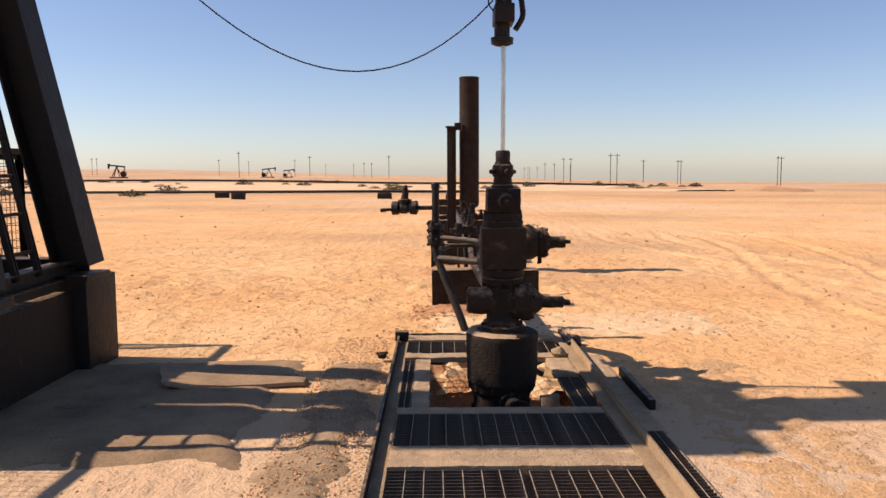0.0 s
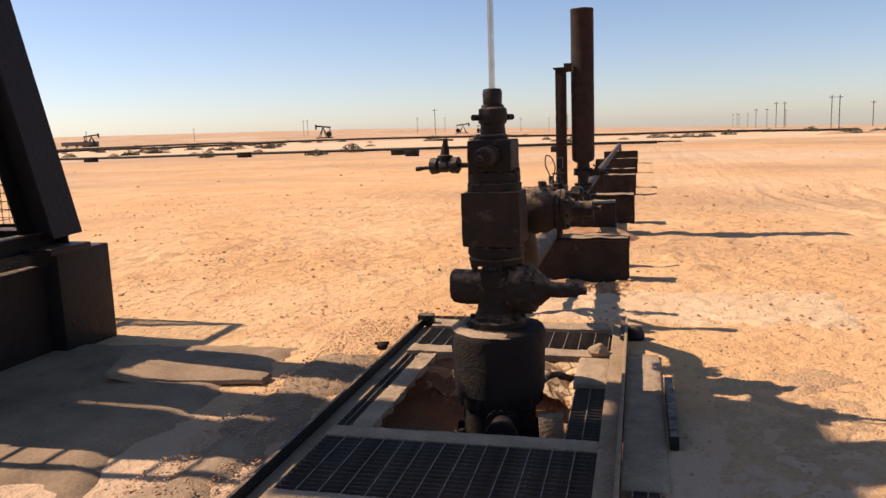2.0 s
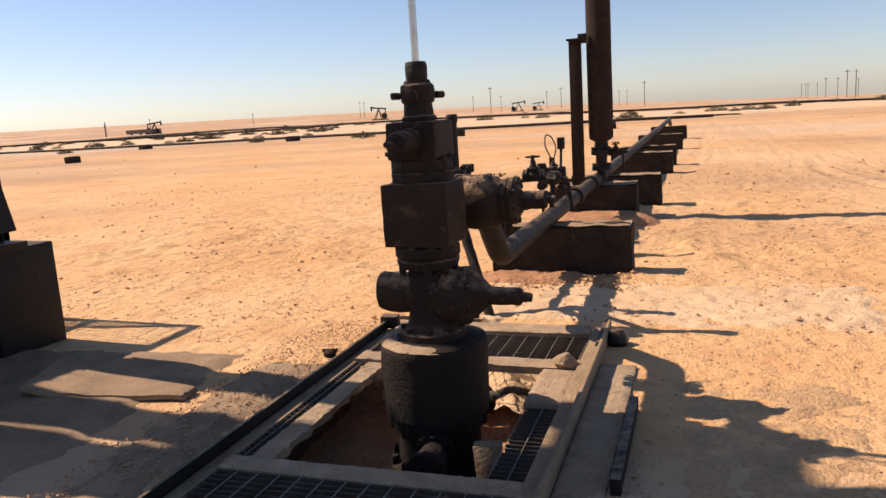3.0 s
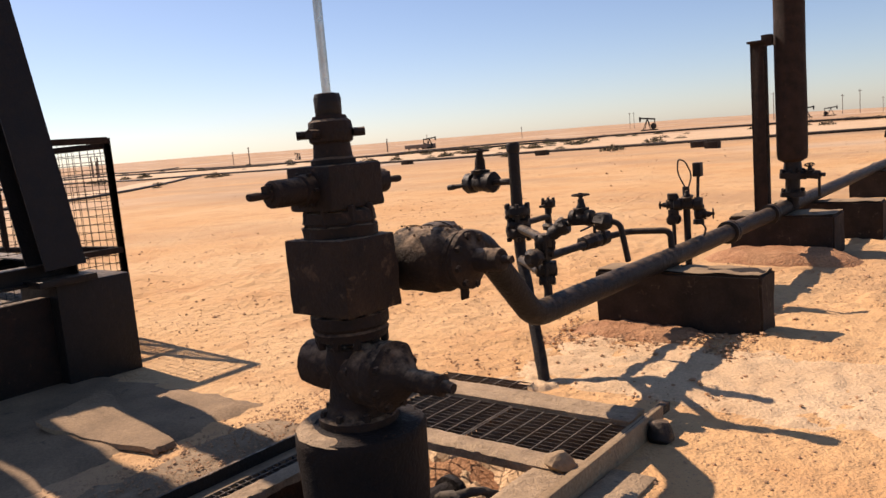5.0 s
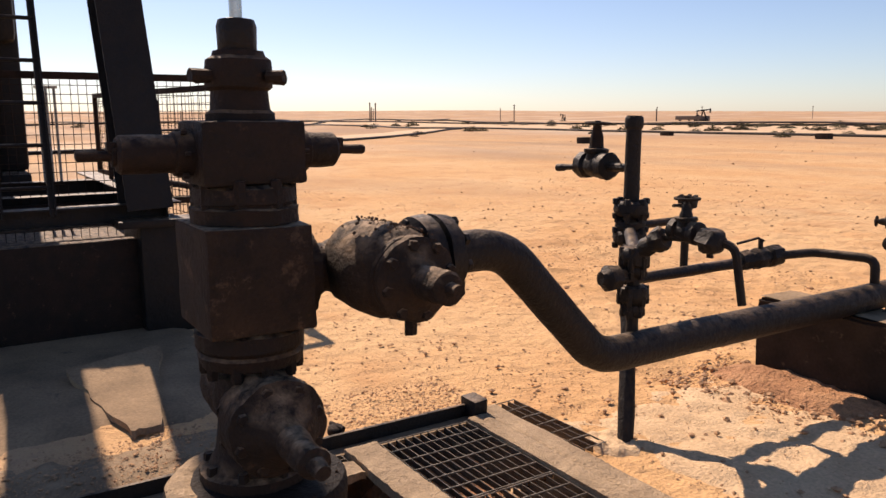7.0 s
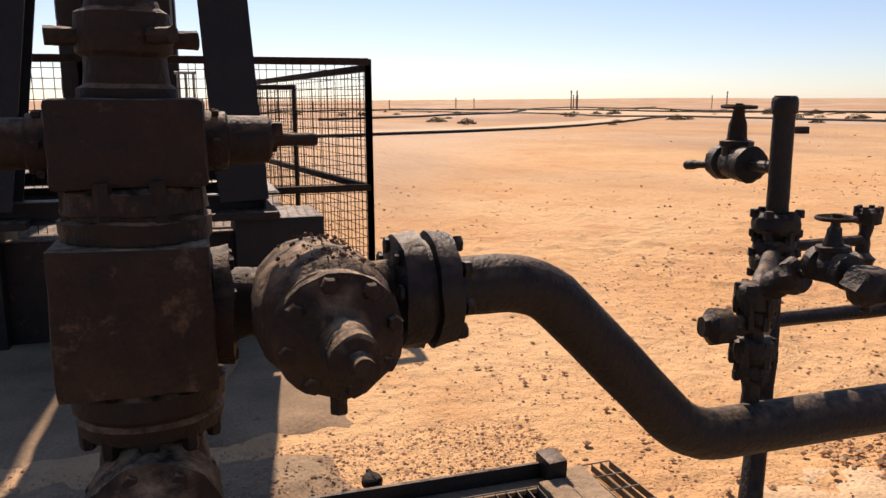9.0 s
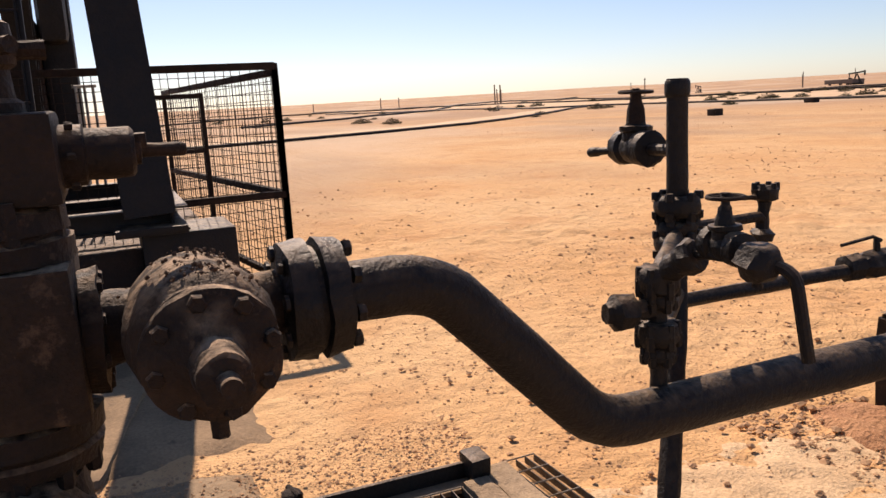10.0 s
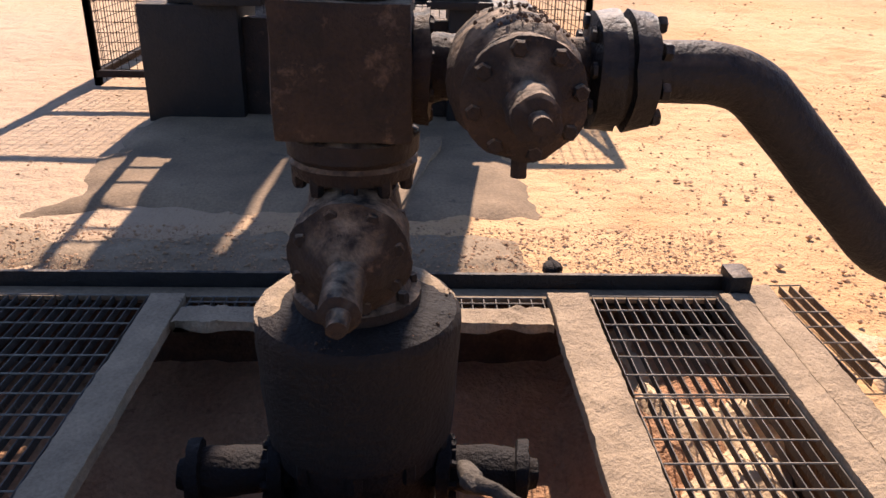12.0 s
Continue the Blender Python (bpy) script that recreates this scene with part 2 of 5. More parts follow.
def crust(bm, amount, scale, longest=0.03):
    """Cuts long edges, then lays lumps of crusted oil and sand over the surface."""
    for _ in range(2):
        es = [e for e in bm.edges if e.calc_length() > longest]
        if not es or len(bm.faces) > 9000:
            break
        bmesh.ops.subdivide_edges(bm, edges=es, cuts=1, use_grid_fill=True)
    bm.normal_update()
    for v in bm.verts:
        lump = noise.noise(v.co * scale * 2.2) + 0.7 * noise.noise(v.co * scale * 5.1)
        v.co += amount * noise.noise_vector(v.co * scale) + v.normal * amount * 0.9 * lump
    return bm


def B():
    return bmesh.new()


TABLES = {}


def fbm(x, y, seed, octaves=4):
    """Smooth value noise on arrays, about -1 to 1."""
    if seed not in TABLES:
        TABLES[seed] = np.random.RandomState(seed).rand(256, 256)
    table = TABLES[seed]
    out, amp, total = np.zeros_like(x), 1.0, 0.0
    for _ in range(octaves):
        i, j = np.floor(x).astype(int), np.floor(y).astype(int)
        u, v = x - i, y - j
        u, v = u * u * (3 - 2 * u), v * v * (3 - 2 * v)
        t = lambda a, b: table[a % 256, b % 256]
        out += amp * ((t(i, j) * (1 - u) + t(i + 1, j) * u) * (1 - v) + (t(i, j + 1) * (1 - u) + t(i + 1, j + 1) * u) * v)
        total += amp
        amp, x, y = amp * 0.5, x * 2.03 + 11.3, y * 2.03 + 7.7
    return out / total * 2 - 1


# ---- ground ----
PIT = (-0.90, 0.74, -3.40, 1.40)     # x and y limits of the cellar
SLOT = (0.74, 0.95, -3.40, 0.90)      # open slot along its east edge


def sheet_height(x, y):
    near = np.exp(-((np.maximum(np.abs(x + 1.0) - 3.2, 0)) ** 2 + (np.maximum(np.abs(y + 0.5) - 2.2, 0)) ** 2) / 1.5)
    dist = np.hypot(x, y)
    h = 0.035 * fbm(x * 0.9, y * 0.9, 3, 5) + 0.026 * fbm(x * 5, y * 5, 4, 3)
    # churned strip north of the pad, vehicle ruts to the east
    h += 0.07 * np.clip(fbm(x * 2.6, y * 2.6, 5, 4), 0, 1) * np.exp(-((y - 4.5) / 3.5) ** 2) * (x < 2)
    h += 0.03 * fbm(x * 0.8 + y * 0.12, y * 0.10, 9, 3) * (x > 1.5)
    for off, wob in ((4.6, 1.1), (6.2, 1.1), (5.2, -0.8), (6.9, -0.8)):
        d = x - off - wob * np.sin(y * 0.33 + off * 0.1)
        h += (-0.035 * np.exp(-(d / 0.13) ** 2) + 0.018 * np.exp(-((np.abs(d) - 0.24) / 0.09) ** 2)) * np.exp(-((y - 9) / 7) ** 2)
    h *= 1 - 0.75 * near
    edge = np.exp(-((np.maximum(np.abs(x + 0.08) - 0.82, 0)) ** 2 + (np.maximum(np.abs(y + 1.0) - 2.4, 0)) ** 2) / 0.03)
    h = h * (1 - edge)
    far = np.clip((dist - 45) / 120, 0, 1)
    h += far * (0.9 * fbm(x * 0.018, y * 0.018, 7, 4) + 0.15 * fbm(x * 0.12, y * 0.12, 8, 3))
    h += np.clip((dist - 500) / 900, 0, 1) * 3.5 * (fbm(x * 0.0022, y * 0.0022, 12, 3) + 0.1) * (0.2 + 0.8 * np.clip(-x / (dist + 1), 0, 1))
    # the flat falls gently away to the north-east
    h -= 0.0115 * np.maximum(dist - 55, 0) * np.clip((x / (dist + 1) + 0.35) / 0.5, 0, 1.3)
    west = np.clip(-x / (dist + 1), 0, 1)
    h += np.clip((dist - 260) / 1400, 0, 1) * (0.5 + 13 * west)
    return h


def grow(start, stop, first, ratio):
    out, s = [start], first
    while abs(out[-1] - start) < abs(stop - start):
        out.append(out[-1] + math.copysign(s, stop - start))
        s *= ratio
    return out[1:]


def axis_rows(lo, hi, cuts, step):
    rows = sorted(set(np.round(np.arange(lo, hi + step / 2, step), 4)) | set(cuts))
    rows = [v for i, v in enumerate(rows) if v in cuts or min(abs(v - c) for c in cuts) > step * 0.4]
    return np.array(sorted(grow(lo, -3500, step, 1.09)) + rows + grow(hi, 3500, step, 1.09))


xs = axis_rows(-6.0, 7.6, (PIT[0], PIT[1], SLOT[1]), 0.055)
ys = axis_rows(-6.5, 9.5, (PIT[2], PIT[3], SLOT[3]), 0.06)
gx, gy = np.meshgrid(xs, ys)
gz = sheet_height(gx, gy)
nx, ny = len(xs), len(ys)
idx = np.arange(nx * ny).reshape(ny, nx)
quads = np.stack([idx[:-1, :-1], idx[:-1, 1:], idx[1:, 1:], idx[1:, :-1]], -1)
cx, cy = (gx[:-1, :-1] + gx[1:, 1:]) / 2, (gy[:-1, :-1] + gy[1:, 1:]) / 2
inside = lambda q: (cx > q[0]) & (cx < q[1]) & (cy > q[2]) & (cy < q[3])
keep = ~(inside(PIT) | inside(SLOT))
me = bpy.data.meshes.new("ground")
me.from_pydata(np.stack([gx, gy, gz], -1).reshape(-1, 3).tolist(), [], quads[keep].tolist())
me.polygons.foreach_set("use_smooth", [True] * len(me.polygons))
me.materials.append(M_SAND)
tagged(new("ground", me), "flat orange desert sand with clods and tracks", "ground", kind="structure")

# cellar: a shallow pit with a sand floor
pit = thing("cellar_pit", "shallow concrete well cellar with a red sand floor", "pit", kind="structure")
x0, x1, y0, y1 = PIT
# concrete walls coloured dark brown, the pit's shade put into their colour
for lo, hi in (((x0 - 0.15, y0 - 0.15, -1.0), (x0, y1 + 0.15, -0.03)), ((x1, 0.90, -1.0), (x1 + 0.15, y1 + 0.15, -0.03)), ((0.95, y0 - 0.15, -1.0), (1.10, 1.05, -0.03)),
               ((x0, y0 - 0.15, -1.0), (0.95, y0, -0.03)), ((x0, y1, -1.0), (x1, y1 + 0.15, -0.03))):
    part("pit_wall", box(B(), lo, hi), M_OILSAND_PITSHADE, pit)
bm = bmesh.new()
bmesh.ops.create_grid(bm, x_segments=30, y_segments=80, size=0.5, matrix=Matrix.Translation(((x0 + x1) / 2, (y0 + y1) / 2, -0.55)) @ Matrix.Diagonal((x1 - x0 + 0.6, y1 - y0 + 0.1, 1, 1)))
for v in bm.verts:
    v.co.z += 0.10 * noise.noise(v.co * 2.0) + 0.03 * noise.noise(v.co * 9) + 0.16 - 0.12 * (v.co.x + 0.5) + 0.16 * min(1, max(0, (v.co.y - 0.72) / 0.25))
part("pit_floor", bm, M_REDSOIL, pit)
bm = B()
bmesh.ops.create_grid(bm, x_segments=50, y_segments=24, size=0.5, matrix=Matrix.Translation((-0.08, 1.12, 0)) @ Matrix.Diagonal((1.60, 0.60, 1, 1)))
for v in bm.verts:
    v.co.z = -0.22 - 0.10 * min(1, max(0, (1.02 - v.co.y) / 0.16)) + 0.13 * noise.noise(v.co * 4.5) + 0.05 * noise.noise(v.co * 13)
part("sand_fill", bm, M_PALESAND, pit, "pale sand drifted in under the grating")

# concrete pad between the pumping unit and the cellar
def slab(name, lo, hi, top, wobble, material, label, category, step=0.06):
    """A thin worn slab whose ragged edges sink into the sand."""
    bm = B()
    w, d = hi[0] - lo[0], hi[1] - lo[1]
    bmesh.ops.create_grid(bm, x_segments=int(w / step), y_segments=int(d / step), size=0.5,
                          matrix=Matrix.Translation(((lo[0] + hi[0]) / 2, (lo[1] + hi[1]) / 2, 0)) @ Matrix.Diagonal((w, d, 1, 1)))
    for v in bm.verts:
        e = min(v.co.x - lo[0], hi[0] - v.co.x, v.co.y - lo[1], hi[1] - v.co.y)
        e += 0.16 * noise.noise(v.co * 1.3) + 0.12 * noise.noise(v.co * 3.7) + 0.06 * noise.noise(v.co * 11) - 0.06
        v.co.z = top + wobble * (noise.noise(v.co * 7) + 0.6 * noise.noise(v.co * 19)) - (top + 0.05) * min(1, max(0, (0.26 - e) / 0.30)) ** 1.5
    tagged(part(name, bm, material), label, category, kind="structure")


slab("concrete_pad", (-7.6, -1.85, 0), (-1.55, 0.90, 0), 0.036, 0.004, M_PAD, "sandy oil-stained concrete pad before the pumping unit", "concrete pad", 0.07)
slab("crumbled_apron", (-1.62, -2.9, 0), (-0.86, 0.85, 0), 0.03, 0.014, M_CONC, "crumbled gravelly concrete apron along the cellar", "pavement", 0.03)
slab("pale_sand_flat", (-0.75, 1.66, 0), (2.7, 3.25, 0), 0.014, 0.022, M_PALESAND, "pale crusted sand with footprints beside the cellar", "sand", 0.035)
slab("crusted_strip", (0.96, -3.2, 0), (2.3, 0.9, 0), 0.004, 0.026, M_CRUST, "crusted pale concrete and sand beside the cellar", "pavement", 0.04)

# steel edge angles round the cellar
edge = thing("cellar_surround", "tarred steel angle frame round the well cellar", "steel frame")
bm = B()
box(bm, (-0.905, -3.4, -0.06), (-0.885, 1.44, 0.085), 0.003)
part("west_angle", rough(bm, 0.004, 3), M_BLACK, edge)
bm = B()
box(bm, (-0.884, -3.4, 0.0), (-0.80, 1.44, 0.02), 0.003)
part("west_flange", rough(bm, 0.004, 3), M_CONC, edge, "flat flange caked in pale dust")
bm = B()
box(bm, (0.73, -3.4, -0.08), (0.75, 1.50, 0.12), 0.003)
box(bm, (0.64, -3.4, 0.04), (0.73, 1.50, 0.062), 0.003)
part("east_angle", rough(bm, 0.006, 3), M_CONC, edge, "angle caked in pale dust")
bm = B()
box(bm, (-0.93, 1.41, 0.03), (-0.80, 1.50, 0.125), 0.012)
part("corner_block", rough(bm, 0.008, 9), M_BLACK, edge)

bm = B()
box(bm, (0.985, -0.72, 0.0), (1.03, 0.22, 0.075), 0.004)
tagged(part("loose_bar", bm, M_BLACK), "black steel bar lying on the sand", "steel bar")


def plank(lo, hi, label, wob=0.004, lumps=0.005, ragged=0.0):
    """A board with a straight outline, chipped edges and a lumpy crust of sand on top."""
    step = 0.018
    nx_, ny_ = max(2, round((hi[0] - lo[0]) / step)), max(2, round((hi[1] - lo[1]) / step))
    bm = B()
    tops, lows = [], []
    for j in range(ny_ + 1):
        for i in range(nx_ + 1):
            x, y = lo[0] + (hi[0] - lo[0]) * i / nx_, lo[1] + (hi[1] - lo[1]) * j / ny_
            rim = i in (0, nx_) or j in (0, ny_)
            q = Vector((x, y, lo[2]))
            x += wob * noise.noise(q * 3.1) + (0.004 * noise.noise(q * 31) if rim else 0)
            y += wob * noise.noise(q * 3.7 + Vector((7, 0, 0))) + (0.004 * noise.noise(q * 29 + Vector((3, 0, 0))) if rim else 0)
            if ragged and i == nx_:
                x -= ragged * (0.5 + noise.noise(q * 9))
            clod = max(0.0, noise.noise(q * 26) - 0.12) + 0.5 * max(0.0, noise.noise(q * 55) - 0.1)
            tops.append(bm.verts.new((x, y, hi[2] + wob * noise.noise(q * 4) + 2.2 * lumps * clod * (0.2 + max(0.0, 1.2 * noise.noise(q * 5) + 0.5)) - (0.006 if rim else 0))))
            lows.append((x, y) if rim else None)
    at = lambda i, j: j * (nx_ + 1) + i
    for j in range(ny_):
        for i in range(nx_):
            bm.faces.new((tops[at(i, j)], tops[at(i + 1, j)], tops[at(i + 1, j + 1)], tops[at(i, j + 1)]))
    rim = [(i, 0) for i in range(nx_)] + [(nx_, j) for j in range(ny_)] + [(i, ny_) for i in range(nx_, 0, -1)] + [(0, j) for j in range(ny_, 0, -1)]
    foot = [bm.verts.new((*lows[at(i, j)], lo[2])) for i, j in rim]
    for k in range(len(rim)):
        n = (k + 1) % len(rim)
        bm.faces.new((tops[at(*rim[n])], tops[at(*rim[k])], foot[k], foot[n]))
    bm.faces.new(foot[::-1])
    tagged(part("cellar_plank", bm, M_PLANK, smooth=50), label, "plank", group="planks over the cellar")


sandy = "sand-crusted timber plank across the well cellar"
plank((-0.80, 0.68, 0.0), (0.66, 0.84, 0.05), sandy, 0.006, 0.008)
plank((-0.80, 1.37, -0.01), (0.62, 1.475, 0.055), sandy)
plank((-0.88, 1.482, -0.01), (0.60, 1.60, 0.05), sandy)
plank((-0.80, -0.87, -0.01), (0.66, -0.74, 0.04), sandy)
plank((-0.80, -1.86, -0.01), (0.70, -1.69, 0.05), sandy)
plank((-0.80, -1.68, -0.01), (0.70, -1.52, 0.045), sandy)
plank((-0.70, -0.73, -0.01), (-0.56, 0.67, 0.035), "short crumbled dusty plank beside the well opening", 0.008, 0.010, 0.05)
plank((0.44, 0.12, 0.0), (0.64, 0.67, 0.045), "short dusty plank beside the well opening")
plank((0.756, -1.22, -0.03), (0.968, 0.88, 0.018), "pale crusted concrete strip beside the cellar edge")

# steel gratings: deep bars across, thin rods along
bar_mesh, rod_mesh = {}, {}


def grating(x0, x1, y0, y1, z=0.03, turn=0.0):
    g = thing("steel_grating", "worn open steel floor grating over the cellar", "grating", ((x0 + x1) / 2, (y0 + y1) / 2, z), turn, "gratings over the cellar")
    w, d = x1 - x0, y1 - y0
    kx, ky = round(w, 3), round(d, 3)
    if kx not in bar_mesh:
        t = part("bar", box(B(), (-w / 2, -0.0018, -0.03), (w / 2, 0.0018, 0)), M_GRATE)
        bar_mesh[kx] = t.data
        bpy.data.objects.remove(t)
    if ky not in rod_mesh:
        t = part("cross_rod", rod(B(), (0, -d / 2, 0), (0, d / 2, 0), 0.0032, 6), M_CROSS)
        rod_mesh[ky] = t.data
        bpy.data.objects.remove(t)
    n = max(2, round(d / 0.046))
    for i in range(n + 1):
        piece("bar", bar_mesh[kx], g, pose(0.004 * random.uniform(-1, 1), -d / 2 + d * i / n + 0.003 * random.uniform(-1, 1), 0, random.uniform(-4, 4), 0, random.uniform(-0.3, 0.3)))
    n = max(2, round(w / 0.112))
    for i in range(n + 1):
        piece("cross_rod", rod_mesh[ky], g, pose(-w / 2 + w * i / n, 0, 0.001, 0, 0, random.uniform(-0.5, 0.5)))


grating(-0.80, -0.13, 0.86, 1.36)
grating(-0.12, 0.62, 0.86, 1.36, 0.026)
grating(-0.79, 0.64, -1.51, -0.88)
grating(-0.80, -0.06, -3.3, -1.88)
grating(0.0, 0.66, -3.3, -1.88, 0.025)
grating(-0.80, -0.71, -0.72, 0.66, 0.02)
grating(0.46, 0.64, -0.72, 0.10, 0.02)
grating(-0.90, -0.22, 1.62, 1.76, 0.035, 2)
grating(0.81, 0.93, -3.3, -1.25, 0.03)

# ---- wellhead ----
well = thing("wellhead", "dark oil-crusted wellhead with stacked flanges, valves and stuffing box", "wellhead")
bm = B()
lathe(bm, [(0, 0.20), (0.02, 0.275), (0.30, 0.287), (0.385, 0.287), (0.405, 0.275), (0.415, 0.24), (0.425, 0.17)], (0, 0, 0.02), (0, 0, 1), 40)
part("casing_head", crust(bm, 0.004, 6), M_CASING, well, "broad drum caked with sand on top")
bm = B()
rows = []
for i in range(6):
    rows.append([])
    for k in range(40):
        w = radians(95 + 200 * k / 39)
        r = 0.185 + 0.095 * i / 5 + 0.008 * noise.noise(Vector((k * 0.4, i * 0.7, 0)))
        lift = 0.020 * math.sin(math.pi * min(i + 0.6, 5.4) / 6) * math.sin(math.pi * k / 39) ** 0.4
        rows[-1].append(bm.verts.new((r * math.cos(w), r * math.sin(w), 0.428 + lift + 0.007 * noise.noise(Vector((k * 0.5, i * 0.9, 3))) - (0.012 if i == 5 else 0))))
for u, v in zip(rows, rows[1:]):
    for k in range(39):
        bm.faces.new((u[k], u[k + 1], v[k + 1], v[k]))
part("sand_crust", bm, M_PLANK, well, "crust of dry tan sand")
bm = B()
lathe(bm, [(0, 0.25), (0.30, 0.25), (0.31, 0.275), (0.37, 0.275), (0.385, 0.225), (0.56, 0.222), (0.58, 0.25), (0.66, 0.255)], (0, 0, -0.62), (0, 0, 1), 36)
nuts(bm, (0, 0, 0.035), (0, 0, -1), 0.245, 10, 0.024, 0.07)
nuts(bm, (0, 0, -0.25), (0, 0, 1), 0.252, 12, 0.022, 0.05)
part("casing_spool", crust(bm, 0.005, 8), M_CASING, well)
for sy in (1, -1):
    bm = B()
    lathe(bm, [(0, 0.06), (0.06, 0.06), (0.065, 0.10), (0.10, 0.10), (0.105, 0.065), (0.20, 0.075), (0.29, 0.075), (0.295, 0.10), (0.33, 0.10), (0.335, 0.05), (0.36, 0.045)], (0.05, 0.17 * sy, -0.10), (0.12, sy, 0), 20)
    nuts(bm, (0.058, 0.235 * sy, -0.10), (0, sy, 0), 0.082, 8, 0.014, 0.05)
    part("casing_valve", crust(bm, 0.006, 12), M_CASING, well)
bm = B()
lathe(bm, [(0, 0.175), (0.035, 0.175), (0.045, 0.15), (0.09, 0.125), (0.20, 0.11), (0.26, 0.125), (0.34, 0.11)], (0, 0, 0.44), (0, 0, 1), 32)
nuts(bm, (0, 0, 0.47), (0, 0, 1), 0.152, 8, 0.018, 0.035, 0.2)
part("neck_flange", crust(bm, 0.004, 10), M_OILY, well)
# lower gate valve, stem to the east
bm = B()
lathe(bm, [(0, 0.085), (0.015, 0.103), (0.20, 0.108), (0.26, 0.10), (0.30, 0.12), (0.36, 0.125), (0.365, 0.143), (0.43, 0.143), (0.44, 0.149), (0.50, 0.149), (0.515, 0.125), (0.56, 0.085), (0.60, 0.05), (0.76, 0.045), (0.77, 0.025), (0.82, 0.022)], (-0.28, 0, 0.675), (1, 0.0, -0.03), 28)
nuts(bm, (0.222, 0, 0.66), (1, 0, 0), 0.124, 8, 0.019, 0.022, 0.3)
nuts(bm, (0.09, 0, 0.66), (-1, 0, 0), 0.132, 8, 0.020, 0.02, 0.3)
part("lower_gate_valve", crust(bm, 0.007, 9), M_DUSTY, well, "gate valve with dusty round bonnet")
bm = B()
lathe(bm, [(0, 0.155), (0.035, 0.165), (0.045, 0.155), (0.06, 0.168), (0.105, 0.168), (0.112, 0.14), (0.12, 0.14)], (0, 0, 0.818), (0, 0, 1), 32)
nuts(bm, (0, 0, 0.845), (0, 0, -1), 0.142, 10, 0.019, 0.06)
part("tubing_flange", crust(bm, 0.004, 10), M_OILY, well)
bm = B()
box(bm, (-0.172, -0.168, 0.936), (0.172, 0.150, 1.255), 0.012)
part("tubing_head", crust(bm, 0.004, 6), M_DUSTY, well, "square iron block with rust streaks")
bm = B()
lathe(bm, [(0, 0.158), (0.045, 0.160), (0.05, 0.145), (0.058, 0.145), (0.063, 0.155), (0.105, 0.150), (0.115, 0.12)], (0, 0, 1.255), (0, 0, 1), 32)
nuts(bm, (0, 0, 1.30), (0, 0, 1), 0.138, 8, 0.020, 0.085, 0.39)
part("upper_flange", crust(bm, 0.005, 12), M_OILY, well)
bm = B()
box(bm, (-0.128, -0.155, 1.372), (0.128, 0.155, 1.556), 0.014)
part("preventer_body", crust(bm, 0.004, 6), M_OILY, well, "square blowout preventer body")
for sy, tip in ((-1, 0.205), (1, 0.150)):
    bm = B()
    lathe(bm, [(0, 0.066), (0.05, 0.064), (0.055, 0.055), (tip - 0.008, 0.054), (tip, 0.046), (tip + 0.002, 0.030), (tip + 0.012, 0.030), (tip + 0.014, 0.0155), (tip + 0.10, 0.0155), (tip + 0.105, 0.012)], (0, 0.15 * sy, 1.462), (0, sy, 0), 20)
    nuts(bm, (0, (0.15 + 0.02) * sy, 1.462), (0, sy, 0), 0.072, 6, 0.009, 0.016)
    box(bm, (-0.02, (0.15 + tip + 0.012) * sy - 0.012, 1.47), (0.02, (0.15 + tip + 0.012) * sy + 0.012, 1.50), 0.003)
    part("ram", crust(bm, 0.003, 10), M_OILY, well)
bm = B()
lathe(bm, [(0, 0.085), (0.02, 0.085), (0.03, 0.074), (0.085, 0.070), (0.095, 0.082), (0.13, 0.085), (0.175, 0.080), (0.185, 0.066), (0.20, 0.062)], (0, 0, 1.556), (0, 0, 1), 24)
for s in (-1, 1):
    rod(bm, (0.075 * s, 0.05 * s, 1.682), (0.10 * s, 0.085 * s, 1.682), 0.018, 8)
    rod(bm, (-0.02 * s, 0.07 * s, 1.682), (-0.03 * s, 0.125 * s, 1.682), 0.020, 8)
bmesh.ops.scale(bm, verts=bm.verts[:], vec=(1, 1.2, 1))
part("stuffing_box", crust(bm, 0.003, 10), M_OILY, well)
bm = B()
lathe(bm, [(0, 0.050), (0.01, 0.056), (0.08, 0.058), (0.10, 0.052), (0.104, 0.03)], (0, 0, 1.745), (0, 0, 1), 10)
part("gland_cap", bm, M_BLACK, well)
part("polished_rod", rod(B(), (0, 0, 1.80), (0.0, 0, 3.05), 0.0185, 16), M_ROD, well, "shiny polished pump rod")

# flow line valve on the north side, stem to the east
bm = B()
lathe(bm, [(0, 0.135), (0.04, 0.14), (0.045, 0.085), (0.11, 0.078), (0.14, 0.09)], (0, 0.15, 1.082), (0, 1, 0), 28)
nuts(bm, (0, 0.172, 1.082), (0, 1, 0), 0.115, 8, 0.018, 0.028, 0.39)
part("outlet_flange", crust(bm, 0.006, 13), M_OILY, well)
bm = B()
lathe(bm, [(0, 0.118), (0.03, 0.146), (0.20, 0.151), (0.28, 0.140), (0.318, 0.116), (0.325, 0.126), (0.352, 0.128), (0.356, 0.122), (0.362, 0.130), (0.385, 0.129), (0.392, 0.115), (0.41, 0.075), (0.43, 0.052), (0.50, 0.050), (0.505, 0.047), (0.55, 0.047), (0.556, 0.040), (0.56, 0.020), (0.60, 0.018)], (0.0, 0.376, 1.09), (1, 0.01, 0.01), 32, Matrix())
nuts(bm, (0.385, 0.381, 1.093), (1, 0, 0), 0.108, 8, 0.018, 0.022, 0.2)
rod(bm, (0.34, 0.38, 0.975), (0.345, 0.38, 0.915), 0.019, 10, 0.004)
